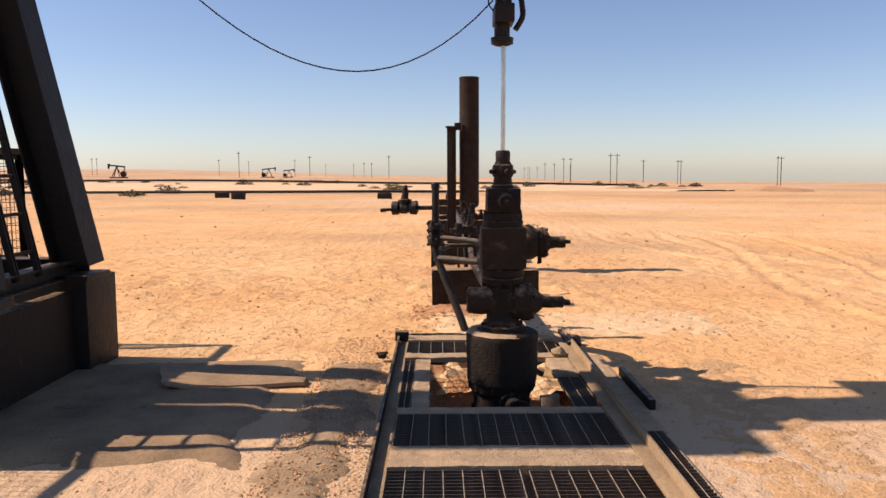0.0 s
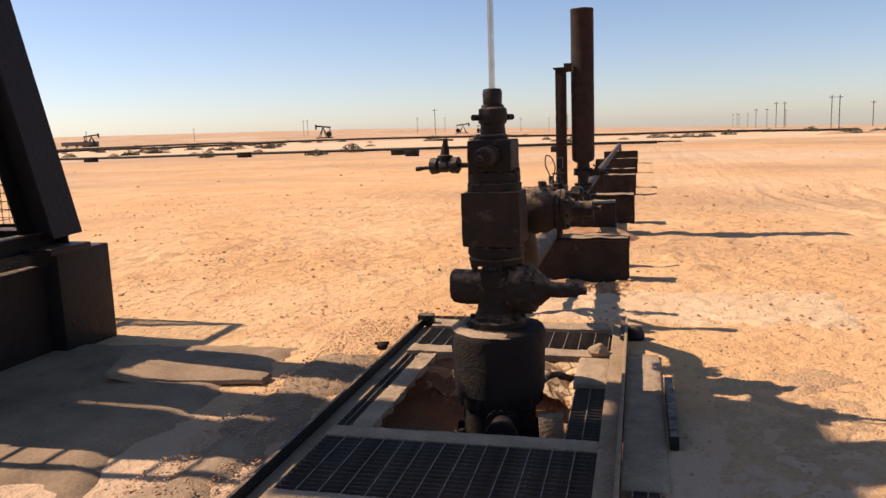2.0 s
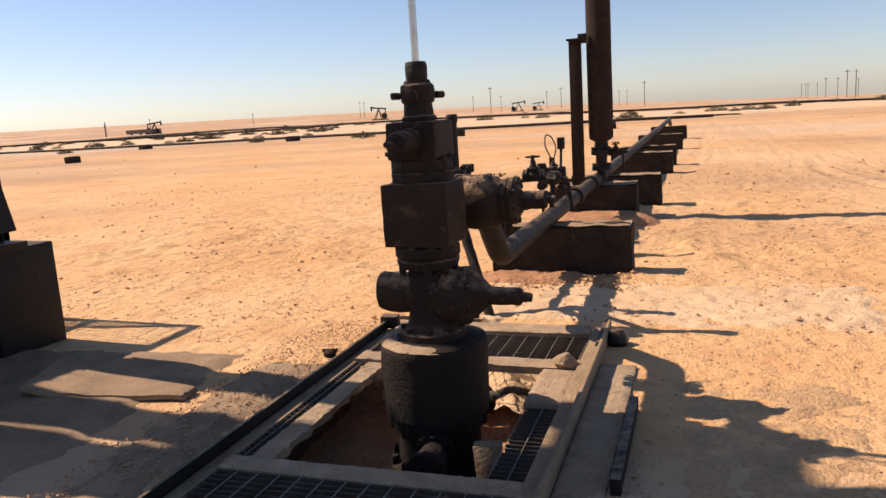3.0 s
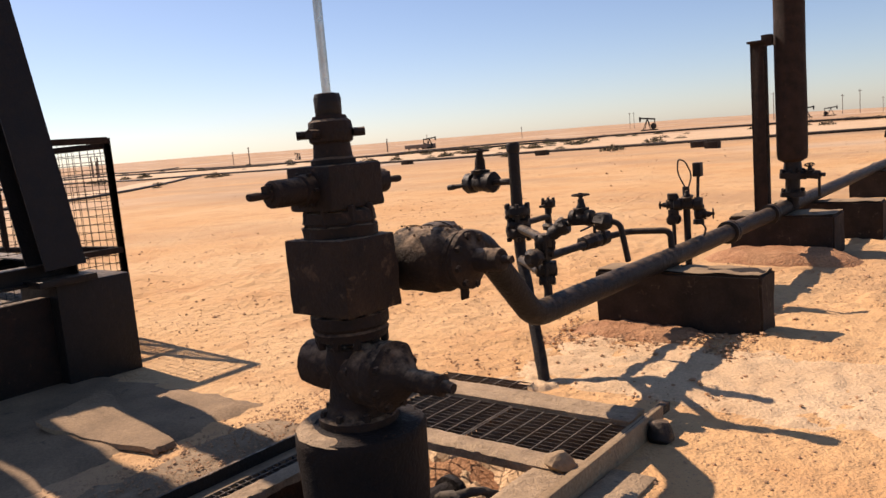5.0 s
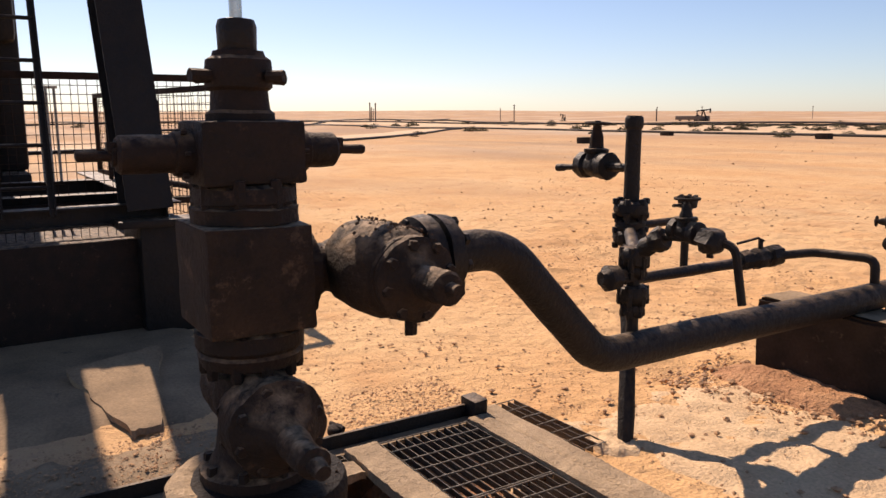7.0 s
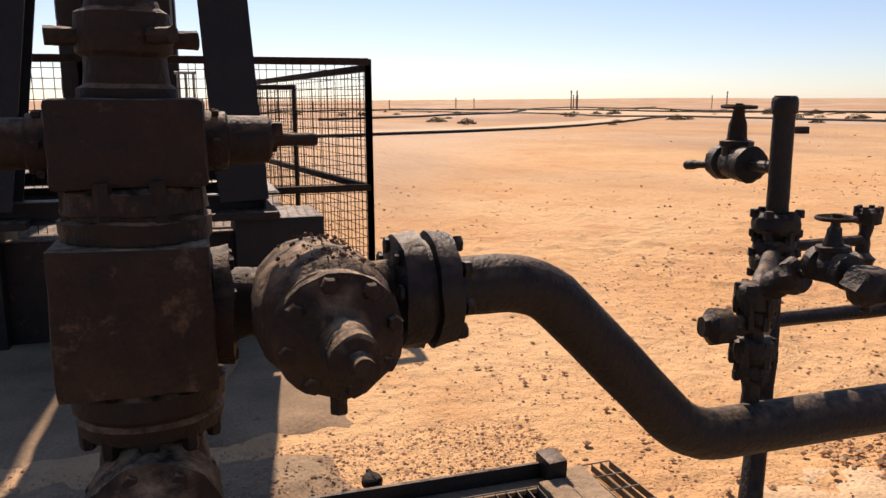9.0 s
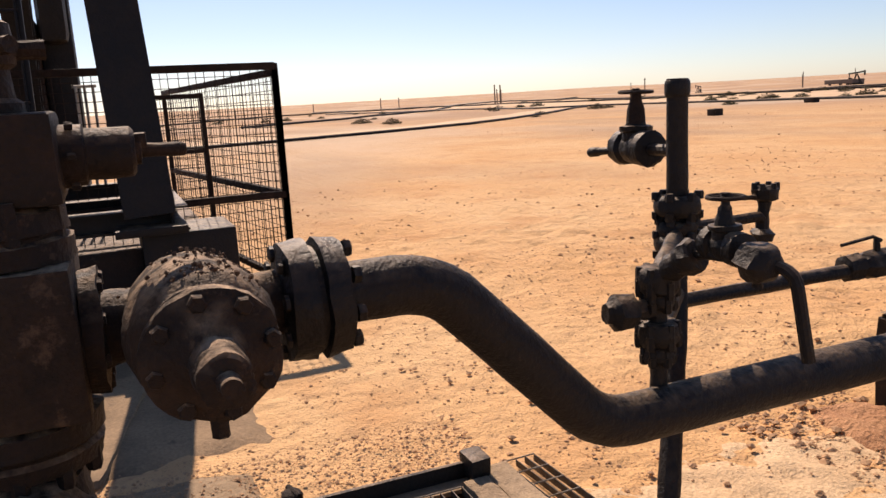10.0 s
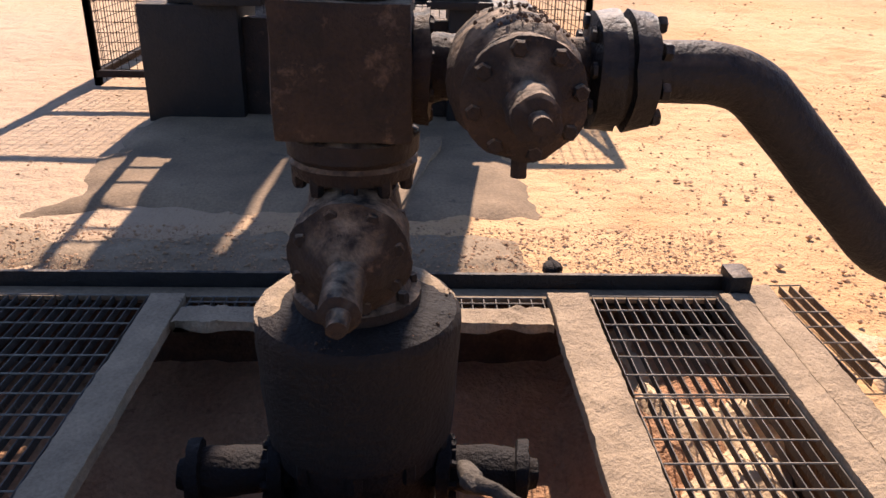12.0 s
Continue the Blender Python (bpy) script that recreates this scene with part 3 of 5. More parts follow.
rod(bm, (0, 0.24, 1.082), (0, 0.58, 1.082), 0.078, 20)
part("wing_gate_valve", crust(bm, 0.0055, 13), M_DUSTY, well, "gate valve with sand-dusted round bonnet and stem")
def crumbs(parent, count, seed, place):
    """Crumbs of dried oily sand lying on the upper side of a part."""
    rr, bm = random.Random(seed), B()
    for _ in range(count):
        p, size = place(rr), 0.0016 + 0.005 * rr.random() ** 3
        g = bmesh.ops.create_icosphere(bm, subdivisions=1, radius=size, matrix=Matrix.Translation(p))
        for v in g["verts"]:
            v.co += 0.35 * size * noise.noise_vector(v.co * 160)
    tagged(part("dirt_crust", bm, M_OILSAND_PITSHADE, parent), "dry crumbs of oily sand", kind="stuff")


def on_valve(rr):
    w = radians(rr.gauss(84, 20))
    return Vector((rr.uniform(0.02, 0.34), 0.378 + 0.150 * math.cos(w), 1.092 + 0.150 * math.sin(w)))


crumbs(well, 210, 3, on_valve)
crumbs(well, 90, 4, lambda rr: Vector((rr.gauss(0, 0.035), rr.uniform(0.22, 0.60), 1.158 + rr.uniform(-0.012, 0.0))))
crumbs(well, 110, 5, lambda rr: Matrix.Rotation(rr.uniform(0, math.tau), 3, "Z") @ Vector((rr.uniform(0.18, 0.27), 0, 0.434)))
bm = B()
lathe(bm, [(0, 0.10), (0.01, 0.142), (0.07, 0.146), (0.075, 0.125), (0.09, 0.125), (0.095, 0.146), (0.15, 0.142), (0.155, 0.085), (0.20, 0.072)], (0, 0.575, 1.08), (0, 1, 0), 32)
nuts(bm, (0, 0.735, 1.08), (0, 1, 0), 0.118, 8, 0.022, 0.020, 0.2)
nuts(bm, (0, 0.578, 1.08), (0, -1, 0), 0.118, 8, 0.020, 0.012, 0.2)
part("bolted_joint", crust(bm, 0.006, 14), M_BLACK, well)

# flow line: gooseneck, then north over the sleepers
line = thing("flow_line", "dusty black steel flow line running over concrete sleepers", "pipeline")
bm = B()
tube(bm, [(0, 0.72, 1.08), (0, 0.975, 1.08), (0, 1.475, 0.565), (-0.03, 3.5, 0.54), (-0.03, 8.3, 0.54), (-0.03, 14, 0.55), (-0.03, 25, 0.56), (-0.03, 31.5, 0.60), (-0.03, 33, 0.2)], 0.077, 20, 0.11)
part("pipe", crust(bm, 0.002, 8), M_PIPE, line)
for y in (5.0, 6.35):
    bm = B()
    lathe(bm, [(0, 0.07), (0.005, 0.108), (0.05, 0.108), (0.055, 0.096), (0.065, 0.096), (0.07, 0.108), (0.115, 0.108), (0.12, 0.07)], (-0.03, y, 0.54), (0, 1, 0), 24)
    nuts(bm, (-0.03, y + 0.113, 0.54), (0, 1, 0), 0.088, 8, 0.013, 0.02)
    part("flange", bm, M_BLACK, line)


def sleeper(x0, x1, y0, y1, h):
    s = thing("concrete_sleeper", "weathered concrete sleeper block under the flow line, shade put into its dark colour", "concrete block", group="sleepers under the flow line")
    bm = B()
    box(bm, (x0, y0, -0.12), (x1, y1, h))
    bmesh.ops.subdivide_edges(bm, edges=bm.edges[:], cuts=5, use_grid_fill=True)
    bmesh.ops.bevel(bm, geom=[e for e in bm.edges if e.calc_face_angle(0) > 1], offset=0.018, segments=2, affect="EDGES")
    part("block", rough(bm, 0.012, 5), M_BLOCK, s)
    # sand crust kept paler than the block: the sunlit top put into its colour
    bm = B()
    bmesh.ops.create_grid(bm, x_segments=24, y_segments=8, size=0.5, matrix=Matrix.Translation(((x0 + x1) / 2, (y0 + y1) / 2, h)) @ Matrix.Diagonal((x1 - x0 - 0.02, y1 - y0 - 0.02, 1, 1)))
    for v in bm.verts:
        v.co.z += 0.006 + 0.016 * noise.noise(v.co * 6)
    part("sand_crust", bm, M_CONC, s, "thin crust of sand on top, sunlit tone put into its pale colour")


sleeper(-0.58, 0.735, 3.37, 3.70, 0.467)
sleeper(-0.62, 0.50, 6.88, 7.42, 0.46)
sleeper(-0.50, 0.76, 8.20, 8.55, 0.46)
sleeper(-0.50, 0.76, 13.0, 13.4, 0.46)
sleeper(-0.52, 0.76, 15.2, 15.6, 0.46)
sleeper(-0.50, 0.78, 20.5, 20.9, 0.47)
sleeper(-0.50, 0.78, 26.5, 26.9, 0.48)


def handwheel(bm, c, r, t=0.007, d=(0, 0, 1), spokes=4):
    m = Matrix.Translation(c) @ turn_to(d)
    pts = [m @ Vector((r * math.cos(k * math.tau / 20), r * math.sin(k * math.tau / 20), 0)) for k in range(21)]
    tube(bm, pts, t, 8)
    for k in range(spokes):
        w = k * math.tau / spokes + 0.4
        rod(bm, m @ Vector((0, 0, 0)), m @ Vector((r * math.cos(w), r * math.sin(w), 0)), t * 0.8, 6)
    rod(bm, m @ Vector((0, 0, -t * 2)), m @ Vector((0, 0, t * 2)), t * 2.2, 8)


def valve(parent, c, d, length, r, wheel=0.0, stem=0.16, up=(0, 0, 1), material=None):
    """A small gate valve: hubs along d, bonnet and handwheel along up."""
    c, d, up = Vector(c), Vector(d).normalized(), Vector(up).normalized()
    a = c - d * length / 2
    bm = B()
    q = length / 10
    lathe(bm, [(0, r * 0.8), (q * 0.3, r), (q * 2.6, r), (q * 3, r * 0.72), (q * 4, r * 0.85), (q * 6, r * 0.85), (q * 7, r * 0.72), (q * 7.4, r), (q * 9.7, r), (q * 10, r * 0.8)], a, d, 14)
    lathe(bm, [(0, r * 0.75), (r * 0.9, r * 0.75), (r, r * 0.95), (r * 1.25, r * 0.95), (r * 1.3, r * 0.6), (stem * 0.8, r * 0.42), (stem * 0.85, r * 0.3), (stem, r * 0.25)], c, up, 14)
    body = part("valve", crust(bm, 0.005, 14, 0.022), material or M_BLACK, parent)
    if wheel:
        bm = B()
        handwheel(bm, c + up * stem, wheel, 0.006, up)
        part("handwheel", bm, M_RUST, body, "rusty red-brown handwheel")
    return body


def collar(bm, c, d, r, h, seg=8):
    d = Vector(d).normalized()
    lathe(bm, [(0, r * 0.8), (h * 0.12, r * 0.95), (h * 0.3, r), (h * 0.7, r), (h * 0.88, r * 0.95), (h, r * 0.8)], Vector(c) - d * h / 2, d, seg)


# ---- vent standpipe with its valves ----
sp = thing("standpipe", "black crusted standpipe with small valves beside the flow line", "pipe manifold")
V = Vector((-0.53, 2.20, 0))
part("pipe", rough(tube(B(), [(-0.17, 1.84, -0.15), (-0.24, 1.92, 0.08), (-0.41, 2.09, 0.50), V + Vector((0, 0, 0.8)), V + Vector((0, 0, 1.2)), V + Vector((0, 0, 1.565))], 0.040, 16, 0.12), 0.004, 12), M_PIPE, sp)
bm = B()
collar(bm, V + Vector((0, 0, 1.53)), (0, 0, 1), 0.047, 0.07, 16)
part("top_collar", bm, M_BLACK, sp)
for z, r, h in ((1.095, 0.088, 0.075), (1.005, 0.075, 0.06), (0.945, 0.086, 0.08)):
    bm = B()
    collar(bm, V + Vector((0, 0, z)), (0, 0, 1), r, h, 16)
    nuts(bm, V + Vector((0, 0, z + h * 0.3)), (0, 0, 1), r * 0.9, 6, 0.018, 0.03)
    nuts(bm, V + Vector((0, 0, z - h * 0.3)), (0, 0, -1), r * 0.9, 6, 0.018, 0.03)
    part("flange", crust(bm, 0.006, 14, 0.022), M_BLACK, sp)
# side valve on the west, open outlet
valve(sp, (-0.86, 2.26, 1.295), (1, -0.18, 0.02), 0.28, 0.073, 0.0, 0.17)
bm = B()
handwheel(bm, (-0.845, 2.25, 1.525), 0.066, 0.007, (0.05, 0, 1))
lathe(bm, [(0, 0.045), (0.03, 0.040), (0.09, 0.036), (0.12, 0.026), (0.17, 0.02)], (-0.86, 2.26, 1.365), (0.08, -0.05, 1), 10)
part("handwheel", bm, M_RUST, sp, "rusty red-brown handwheel")
bm = B()
rod(bm, (-0.76, 2.24, 1.295), (-0.53, 2.20, 1.30), 0.024, 10)
part("nipple", bm, M_BLACK, sp)
bm = B()
lathe(bm, [(0, 0.018), (0.01, 0.022), (0.05, 0.022), (0.06, 0.017), (0.16, 0.017)], (-1.12, 2.205, 1.272), (1, 0.18, 0.09), 10)
part("outlet", bm, M_BLACK, sp)
# riser from the flow line with tee, plug and bolted collars
R = Vector((-0.04, 1.72, 0))
bm = B()
tube(bm, [R + Vector((0, 0, 0.58)), R + Vector((0, 0, 0.97)), V + Vector((0, 0, 0.985))], 0.030, 12, 0.06)
part("riser", crust(bm, 0.006, 14, 0.022), M_BLACK, sp)
bm = B()
tube(bm, [V + Vector((0.02, -0.02, 0.76)), R + Vector((-0.02, 0, 0.77))], 0.032, 12)
part("lower_link", crust(bm, 0.006, 14, 0.022), M_BLACK, sp)
for z, r, h in ((0.965, 0.062, 0.085), (0.90, 0.050, 0.05), (0.80, 0.066, 0.075), (0.73, 0.048, 0.05)):
    bm = B()
    collar(bm, R + Vector((0, 0, z)), (0, 0, 1), r, h, 12)
    nuts(bm, R + Vector((0, 0, z)), (0, 0, 1), r * 0.86, 6, 0.014, h * 0.5)
    nuts(bm, R + Vector((0, 0, z)), (0, 0, -1), r * 0.88, 6, 0.015, h * 0.6)
    part("collar", crust(bm, 0.007, 16, 0.022), M_BLACK, sp)
bm = B()
lathe(bm, [(0, 0.032), (0.07, 0.030), (0.075, 0.048), (0.10, 0.058), (0.14, 0.056), (0.155, 0.035), (0.17, 0.03)], R + Vector((0, -0.01, 0.88)), (-0.08, -1, 0), 8)
part("bleed_plug", crust(bm, 0.008, 16, 0.022), M_BLACK, sp)
# east branch: union, wheel valve, drip pipe with an open end
bm = B()
tube(bm, [R + Vector((0, 0, 0.99)), (0.10, 1.745, 1.07), (0.36, 1.735, 1.085), (0.44, 1.755, 1.07), (0.47, 1.775, 0.845)], 0.017, 10, 0.05)
part("drip_pipe", bm, M_BLACK, sp)
bm = B()
collar(bm, (0.075, 1.74, 1.05), (0.9, 0.1, 0.4), 0.052, 0.07, 8)
collar(bm, (0.03, 1.73, 1.02), (0.9, 0.1, 0.5), 0.043, 0.08, 10)
part("union", crust(bm, 0.007, 16, 0.022), M_BLACK, sp)
valve(sp, (0.20, 1.755, 1.10), (1, -0.08, -0.02), 0.15, 0.047, 0.048, 0.135)
bm = B()
lathe(bm, [(0, 0.03), (0.01, 0.05), (0.03, 0.055), (0.075, 0.055), (0.09, 0.045), (0.10, 0.03)], (0.30, 1.73, 1.085), (1, -0.05, -0.05), 6)
rod(bm, (0.345, 1.728, 1.08), (0.345, 1.73, 1.015), 0.016, 8)
part("hex_union", crust(bm, 0.006, 16, 0.022), M_BLACK, sp)
# regulator on the north side of the standpipe
bm = B()
lathe(bm, [(0, 0.045), (0.03, 0.05), (0.05, 0.028), (0.16, 0.026), (0.17, 0.05), (0.21, 0.055), (0.225, 0.04)], (-0.56, 2.66, 0.90), (0, 0.05, 1), 12)
nuts(bm, (-0.56, 2.67, 1.105), (0, 0, 1), 0.044, 6, 0.012, 0.03)
rod(bm, (-0.56, 2.56, 1.08), (-0.56, 2.66, 1.08), 0.012, 8)
part("regulator", crust(bm, 0.007, 14, 0.022), M_BLACK, sp)
part("regulator_pipe", tube(B(), [V + Vector((0, 0, 1.0)), (-0.56, 2.66, 1.0), (-0.56, 2.66, 0.72)], 0.022, 10, 0.04), M_BLACK, sp)
# lower branch with a lever ball valve, back into the flow line
bm = B()
tube(bm, [V + Vector((0, 0, 0.715)), (-0.51, 3.12, 0.72)], 0.031, 12)
part("branch_pipe", crust(bm, 0.005, 12, 0.022), M_BLACK, sp)
bm = B()
tube(bm, [(-0.44, 3.36, 0.745), (-0.36, 3.58, 0.755), (-0.04, 3.66, 0.755), (-0.03, 3.66, 0.56)], 0.026, 12, 0.06)
part("return_pipe", bm, M_BLACK, sp)
bm = B()
lathe(bm, [(0, 0.036), (0.01, 0.058), (0.08, 0.062), (0.09, 0.045), (0.13, 0.066), (0.19, 0.066), (0.23, 0.045), (0.24, 0.066), (0.32, 0.062), (0.33, 0.036)], (-0.525, 3.08, 0.725), (0.16, 0.97, 0.05), 8)
rod(bm, (-0.49, 3.24, 0.77), (-0.49, 3.24, 0.845), 0.014, 8)
part("ball_valve", crust(bm, 0.005, 14, 0.022), M_BLACK, sp, "black ball valve with a lever")
bm = B()
tube(bm, [(-0.485, 3.26, 0.835), (-0.495, 3.22, 0.855), (-0.51, 3.05, 0.835)], 0.008, 8)
part("lever", bm, M_BLACK, sp)

# ---- small gauge manifold ----
gm = thing("gauge_manifold", "small black valve manifold with a wire loop on a post", "valve manifold", (-0.13, 4.27, 0))
part("post", rod(B(), (0, 0, -0.1), (0, 0, 1.05), 0.030, 12), M_BLACK, gm)
valve(gm, (0.02, -0.02, 0.90), (1, 0.3, 0), 0.24, 0.055, 0.0, 0.12, (0, -0.2, 1))
valve(gm, (0.08, 0.06, 0.80), (0, 0, 1), 0.17, 0.048, 0.042, 0.12, (1, 0.4, 0))
valve(gm, (-0.10, -0.05, 0.90), (0, 0, 1), 0.20, 0.045, 0.03, 0.11, (-1, -0.3, 0))
valve(gm, (-0.10, -0.05, 0.77), (0, 1, 0), 0.12, 0.045)
bm = B()
rod(bm, (0.08, 0.05, 0.90), (0.09, 0.06, 1.16), 0.014, 8)
box(bm, (0.055, 0.02, 1.13), (0.125, 0.09, 1.25), 0.006)
part("gauge_box", bm, M_BLACK, gm)
bm = B()
tube(bm, [(0.0, 0, 1.03), (-0.07, 0, 1.17), (-0.06, 0, 1.29), (0.0, 0, 1.27), (0.05, 0.02, 1.15), (0.02, 0, 1.03)], 0.007, 8, 0.05)
part("wire_loop", bm, M_CABLE, gm)
part("leg", rod(B(), (-0.10, -0.05, -0.05), (-0.10, -0.05, 0.75), 0.018, 8), M_BLACK, gm)
part("hose", tube(B(), [(0.08, 0.06, 0.75), (0.14, 0.07, 0.68), (0.12, 0.05, 0.60)], 0.009, 8, 0.03), M_CABLE, gm)

# ---- vertical vessel ----
vs = thing("vertical_vessel", "tall dark vertical pipe vessel with valve beneath", "pressure vessel", (0.03, 7.12, 0))
bm = B()
lathe(bm, [(0, 0.09), (0.04, 0.155), (0.09, 0.165), (2.17, 0.165), (2.185, 0.172), (2.20, 0.160)], (0, 0, 1.045), (0, 0, 1), 32)
part("shell", crust(bm, 0.004, 3, 0.022), M_RUST, vs)
bm = B()
lathe(bm, [(0, 0.07), (0.12, 0.07), (0.125, 0.13), (0.18, 0.13), (0.185, 0.08), (0.33, 0.08), (0.335, 0.14), (0.40, 0.14), (0.405, 0.10), (0.52, 0.09)], (0, 0, 0.53), (0, 0, 1), 20)
nuts(bm, (0, 0, 0.71), (0, 0, 1), 0.11, 8, 0.018, 0.04)
nuts(bm, (0, 0, 0.93), (0, 0, 1), 0.12, 8, 0.018, 0.04)
part("bottom_valve", crust(bm, 0.006, 10, 0.022), M_BLACK, vs)
valve(vs, (0.20, -0.06, 0.90), (1, -0.3, 0), 0.22, 0.05, 0.05, 0.12, (0, -0.3, 1))
bm = B()
rod(bm, (0.05, -0.02, 0.90), (0.36, -0.11, 0.90), 0.022, 8)
rod(bm, (0.30, -0.1, 0.90), (0.30, -0.1, 0.66), 0.016, 8)
part("drain_pipe", bm, M_BLACK, vs)
sup = thing("support_post", "tall dark steel angle post bracketed to the vessel", "steel post", (-0.27, 6.95, 0))
bm = B()
box(bm, (-0.075, -0.008, -0.1), (0.075, 0.008, 2.42), 0.002)
box(bm, (-0.075, -0.02, -0.1), (-0.06, 0.12, 2.42), 0.002)
box(bm, (0.06, -0.02, -0.1), (0.075, 0.12, 2.42), 0.002)
part("column", bm, M_RUST, sup)
bm = B()
box(bm, (-0.10, -0.06, 2.40), (0.10, 0.10, 2.425), 0.003)
box(bm, (0.05, -0.03, 2.36), (0.16, 0.06, 2.48), 0.004)
part("bracket", bm, M_RUST, sup)
part("foot_plate", box(B(), (-0.16, -0.14, -0.02), (0.16, 0.16, 0.03), 0.004), M_RUST, sup)

# ---- pumping unit ----
fd = thing("unit_foundation", "dark oil-stained concrete foundation of the pumping unit", "foundation")
bm = B()
box(bm, (-7.4, -1.70, -0.1), (-3.60, 0.93, 0.60), 0.02)
part("footing", rough(bm, 0.006, 3), M_OILY, fd)
bm = B()
box(bm, (-4.05, 0.36, -0.1), (-3.44, 0.955, 0.795), 0.015)
part("corner_pier", rough(bm, 0.005, 3), M_BLACK, fd)
bm = B()
box(bm, (-4.05, -1.72, -0.1), (-3.46, -1.05, 0.795), 0.015)
part("corner_pier", rough(bm, 0.005, 3), M_BLACK, fd)
bm = B()
box(bm, (-3.70, -1.05, -0.05), (-3.56, 0.36, 0.70), 0.01)
part("front_wall", rough(bm, 0.006, 3), M_OILY, fd)

unit = thing("pumping_unit", "large dark steel beam pumping unit over the well", "pumpjack")


def ibeam(bm, a, b, w, h, t=0.014, up=(0, 0, 1)):
    """An I section from a to b; w across, h along up."""
    a, b = Vector(a), Vector(b)
    d = (b - a).normalized()
    s = d.cross(Vector(up)).normalized()
    u = s.cross(d).normalized()
    k = t / 2
    prof = [(-w / 2, -h / 2), (w / 2, -h / 2), (w / 2, -h / 2 + t), (k, -h / 2 + t), (k, h / 2 - t), (w / 2, h / 2 - t),
            (w / 2, h / 2), (-w / 2, h / 2), (-w / 2, h / 2 - t), (-k, h / 2 - t), (-k, -h / 2 + t), (-w / 2, -h / 2 + t)]
    r0 = [bm.verts.new(a + s * px + u * py) for px, py in prof]
    r1 = [bm.verts.new(b + s * px + u * py) for px, py in prof]
    for i in range(12):
        bm.faces.new((r0[i], r0[(i + 1) % 12], r1[(i + 1) % 12], r1[i]))
    bm.faces.new(r0[::-1])
    bm.faces.new(r1)
    return bm


TOP = Vector((-4.50, -0.17, 5.6))
for yy in (-1.40, 0.57):
    bm = B()
    ibeam(bm, (-7.3, yy, 0.88), (-3.50, yy, 0.88), 0.20, 0.16)
    part("skid_beam", bm, M_BLACK, unit)
for xx in (-3.62, -4.6, -6.2):
    bm = B()
    ibeam(bm, (xx, -1.45, 0.88), (xx, 0.57, 0.88), 0.16, 0.14)
    part("cross_beam", bm, M_BLACK, unit)
for yy, ty in ((0.43, 0.22), (-1.09, -0.57)):
    bm = B()
    ibeam(bm, (-3.52, yy, 0.90), (TOP.x + 0.06, ty, TOP.z), 0.31, 0.30, 0.016, (1, 0, 0.2))
    part("front_leg", bm, M_BLACK, unit, "wide dark steel leg with a pale edge")
    bm = B()
    box(bm, (-3.72, yy - 0.22, 0.80), (-3.36, yy + 0.22, 0.85), 0.006)
    part("foot_plate", bm, M_BLACK, unit)
bm = B()
ibeam(bm, (-6.5, -0.42, 0.92), (TOP.x - 0.1, TOP.y, TOP.z), 0.22, 0.22, 0.014, (1, 0, 0.2))
part("rear_leg", bm, M_BLACK, unit)
# saddle out of view; its lower box is widened to shade the ground eastward
bm = B()
box(bm, (-4.95, -0.80, 5.36), (-4.10, 0.42, 5.56), 0.015)
box(bm, (-4.78, -0.36, 5.55), (-4.28, 0.22, 5.66), 0.02)
part("saddle_with_shade_box", bm, M_BLACK, unit)
# unseen deck added only to shade the cellar and its front grating
bm = B()
box(bm, (-6.35, -1.24, 5.28), (-4.12, -0.12, 5.33), 0.006)
part("shade_platform", bm, M_BLACK, unit)
# beam out of view, short at the tail and skewed to place its shadow
bm = B()
ibeam(bm, (-7.0, -0.46, 5.80), (-0.62, -0.14, 5.98), 0.46, 0.62, 0.02)
part("walking_beam", bm, M_BLACK, unit)
# two unseen slabs under the beam's tail, added to shade the pad
for y0_, y1_ in ((-0.84, -0.42), (-0.33, 0.03)):
    bm = B()
    box(bm, (-6.45, y0_, 3.10), (-5.85, y1_, 5.10), 0.05)
    box(bm, (-6.10, y0_ + 0.06, 5.08), (-6.02, y1_ - 0.06, 5.46), 0.01)
    part("shade_slab", rough(bm, 0.008, 3), M_BLACK, unit)
# unseen hanger, added to carry the shading slabs
bm = B()
box(bm, (-6.20, -0.86, 5.44), (-5.95, 0.20, 5.55), 0.01)
part("shade_slab_hanger", bm, M_BLACK, unit)
bm = B()
pts = []
for k in range(11):
    w = radians(14 - 48 * k / 10)
    pts.append((-4.62 + 4.56 * math.cos(w), 5.85 + 4.56 * math.sin(w)))
inner = [(-0.75, 6.6), (-0.9, 6.1), (-0.95, 5.6), (-0.95, 5.0), (-1.05, 4.2)]
ring = pts + inner[::-1]
for yy in (-0.26, 0.26):
    ring_v = [bm.verts.new((px, yy, pz)) for px, pz in ring]
    bm.faces.new(ring_v)
bm.verts.ensure_lookup_table()
n = len(ring)
for k in range(n):
    bm.faces.new((bm.verts[k], bm.verts[(k + 1) % n], bm.verts[n + (k + 1) % n], bm.verts[n + k]))
part("horsehead", bm, M_BLACK, unit)
for yy in (-0.085, 0.085):
    part("bridle_cable", tube(B(), [(-0.06, yy, 5.85), (-0.02, yy, 4.4), (0, yy, 2.85)], 0.011, 8), M_CABLE, unit)
bm = B()
box(bm, (-0.075, -0.13, 2.66), (0.075, 0.13, 2.80), 0.012)
lathe(bm, [(0, 0.05), (0.015, 0.085), (0.06, 0.088), (0.07, 0.06), (0.16, 0.06)], (-0.01, 0, 2.50), (0, 0, 1), 16)
box(bm, (-0.06, -0.05, 2.80), (0.06, 0.05, 3.02), 0.012)
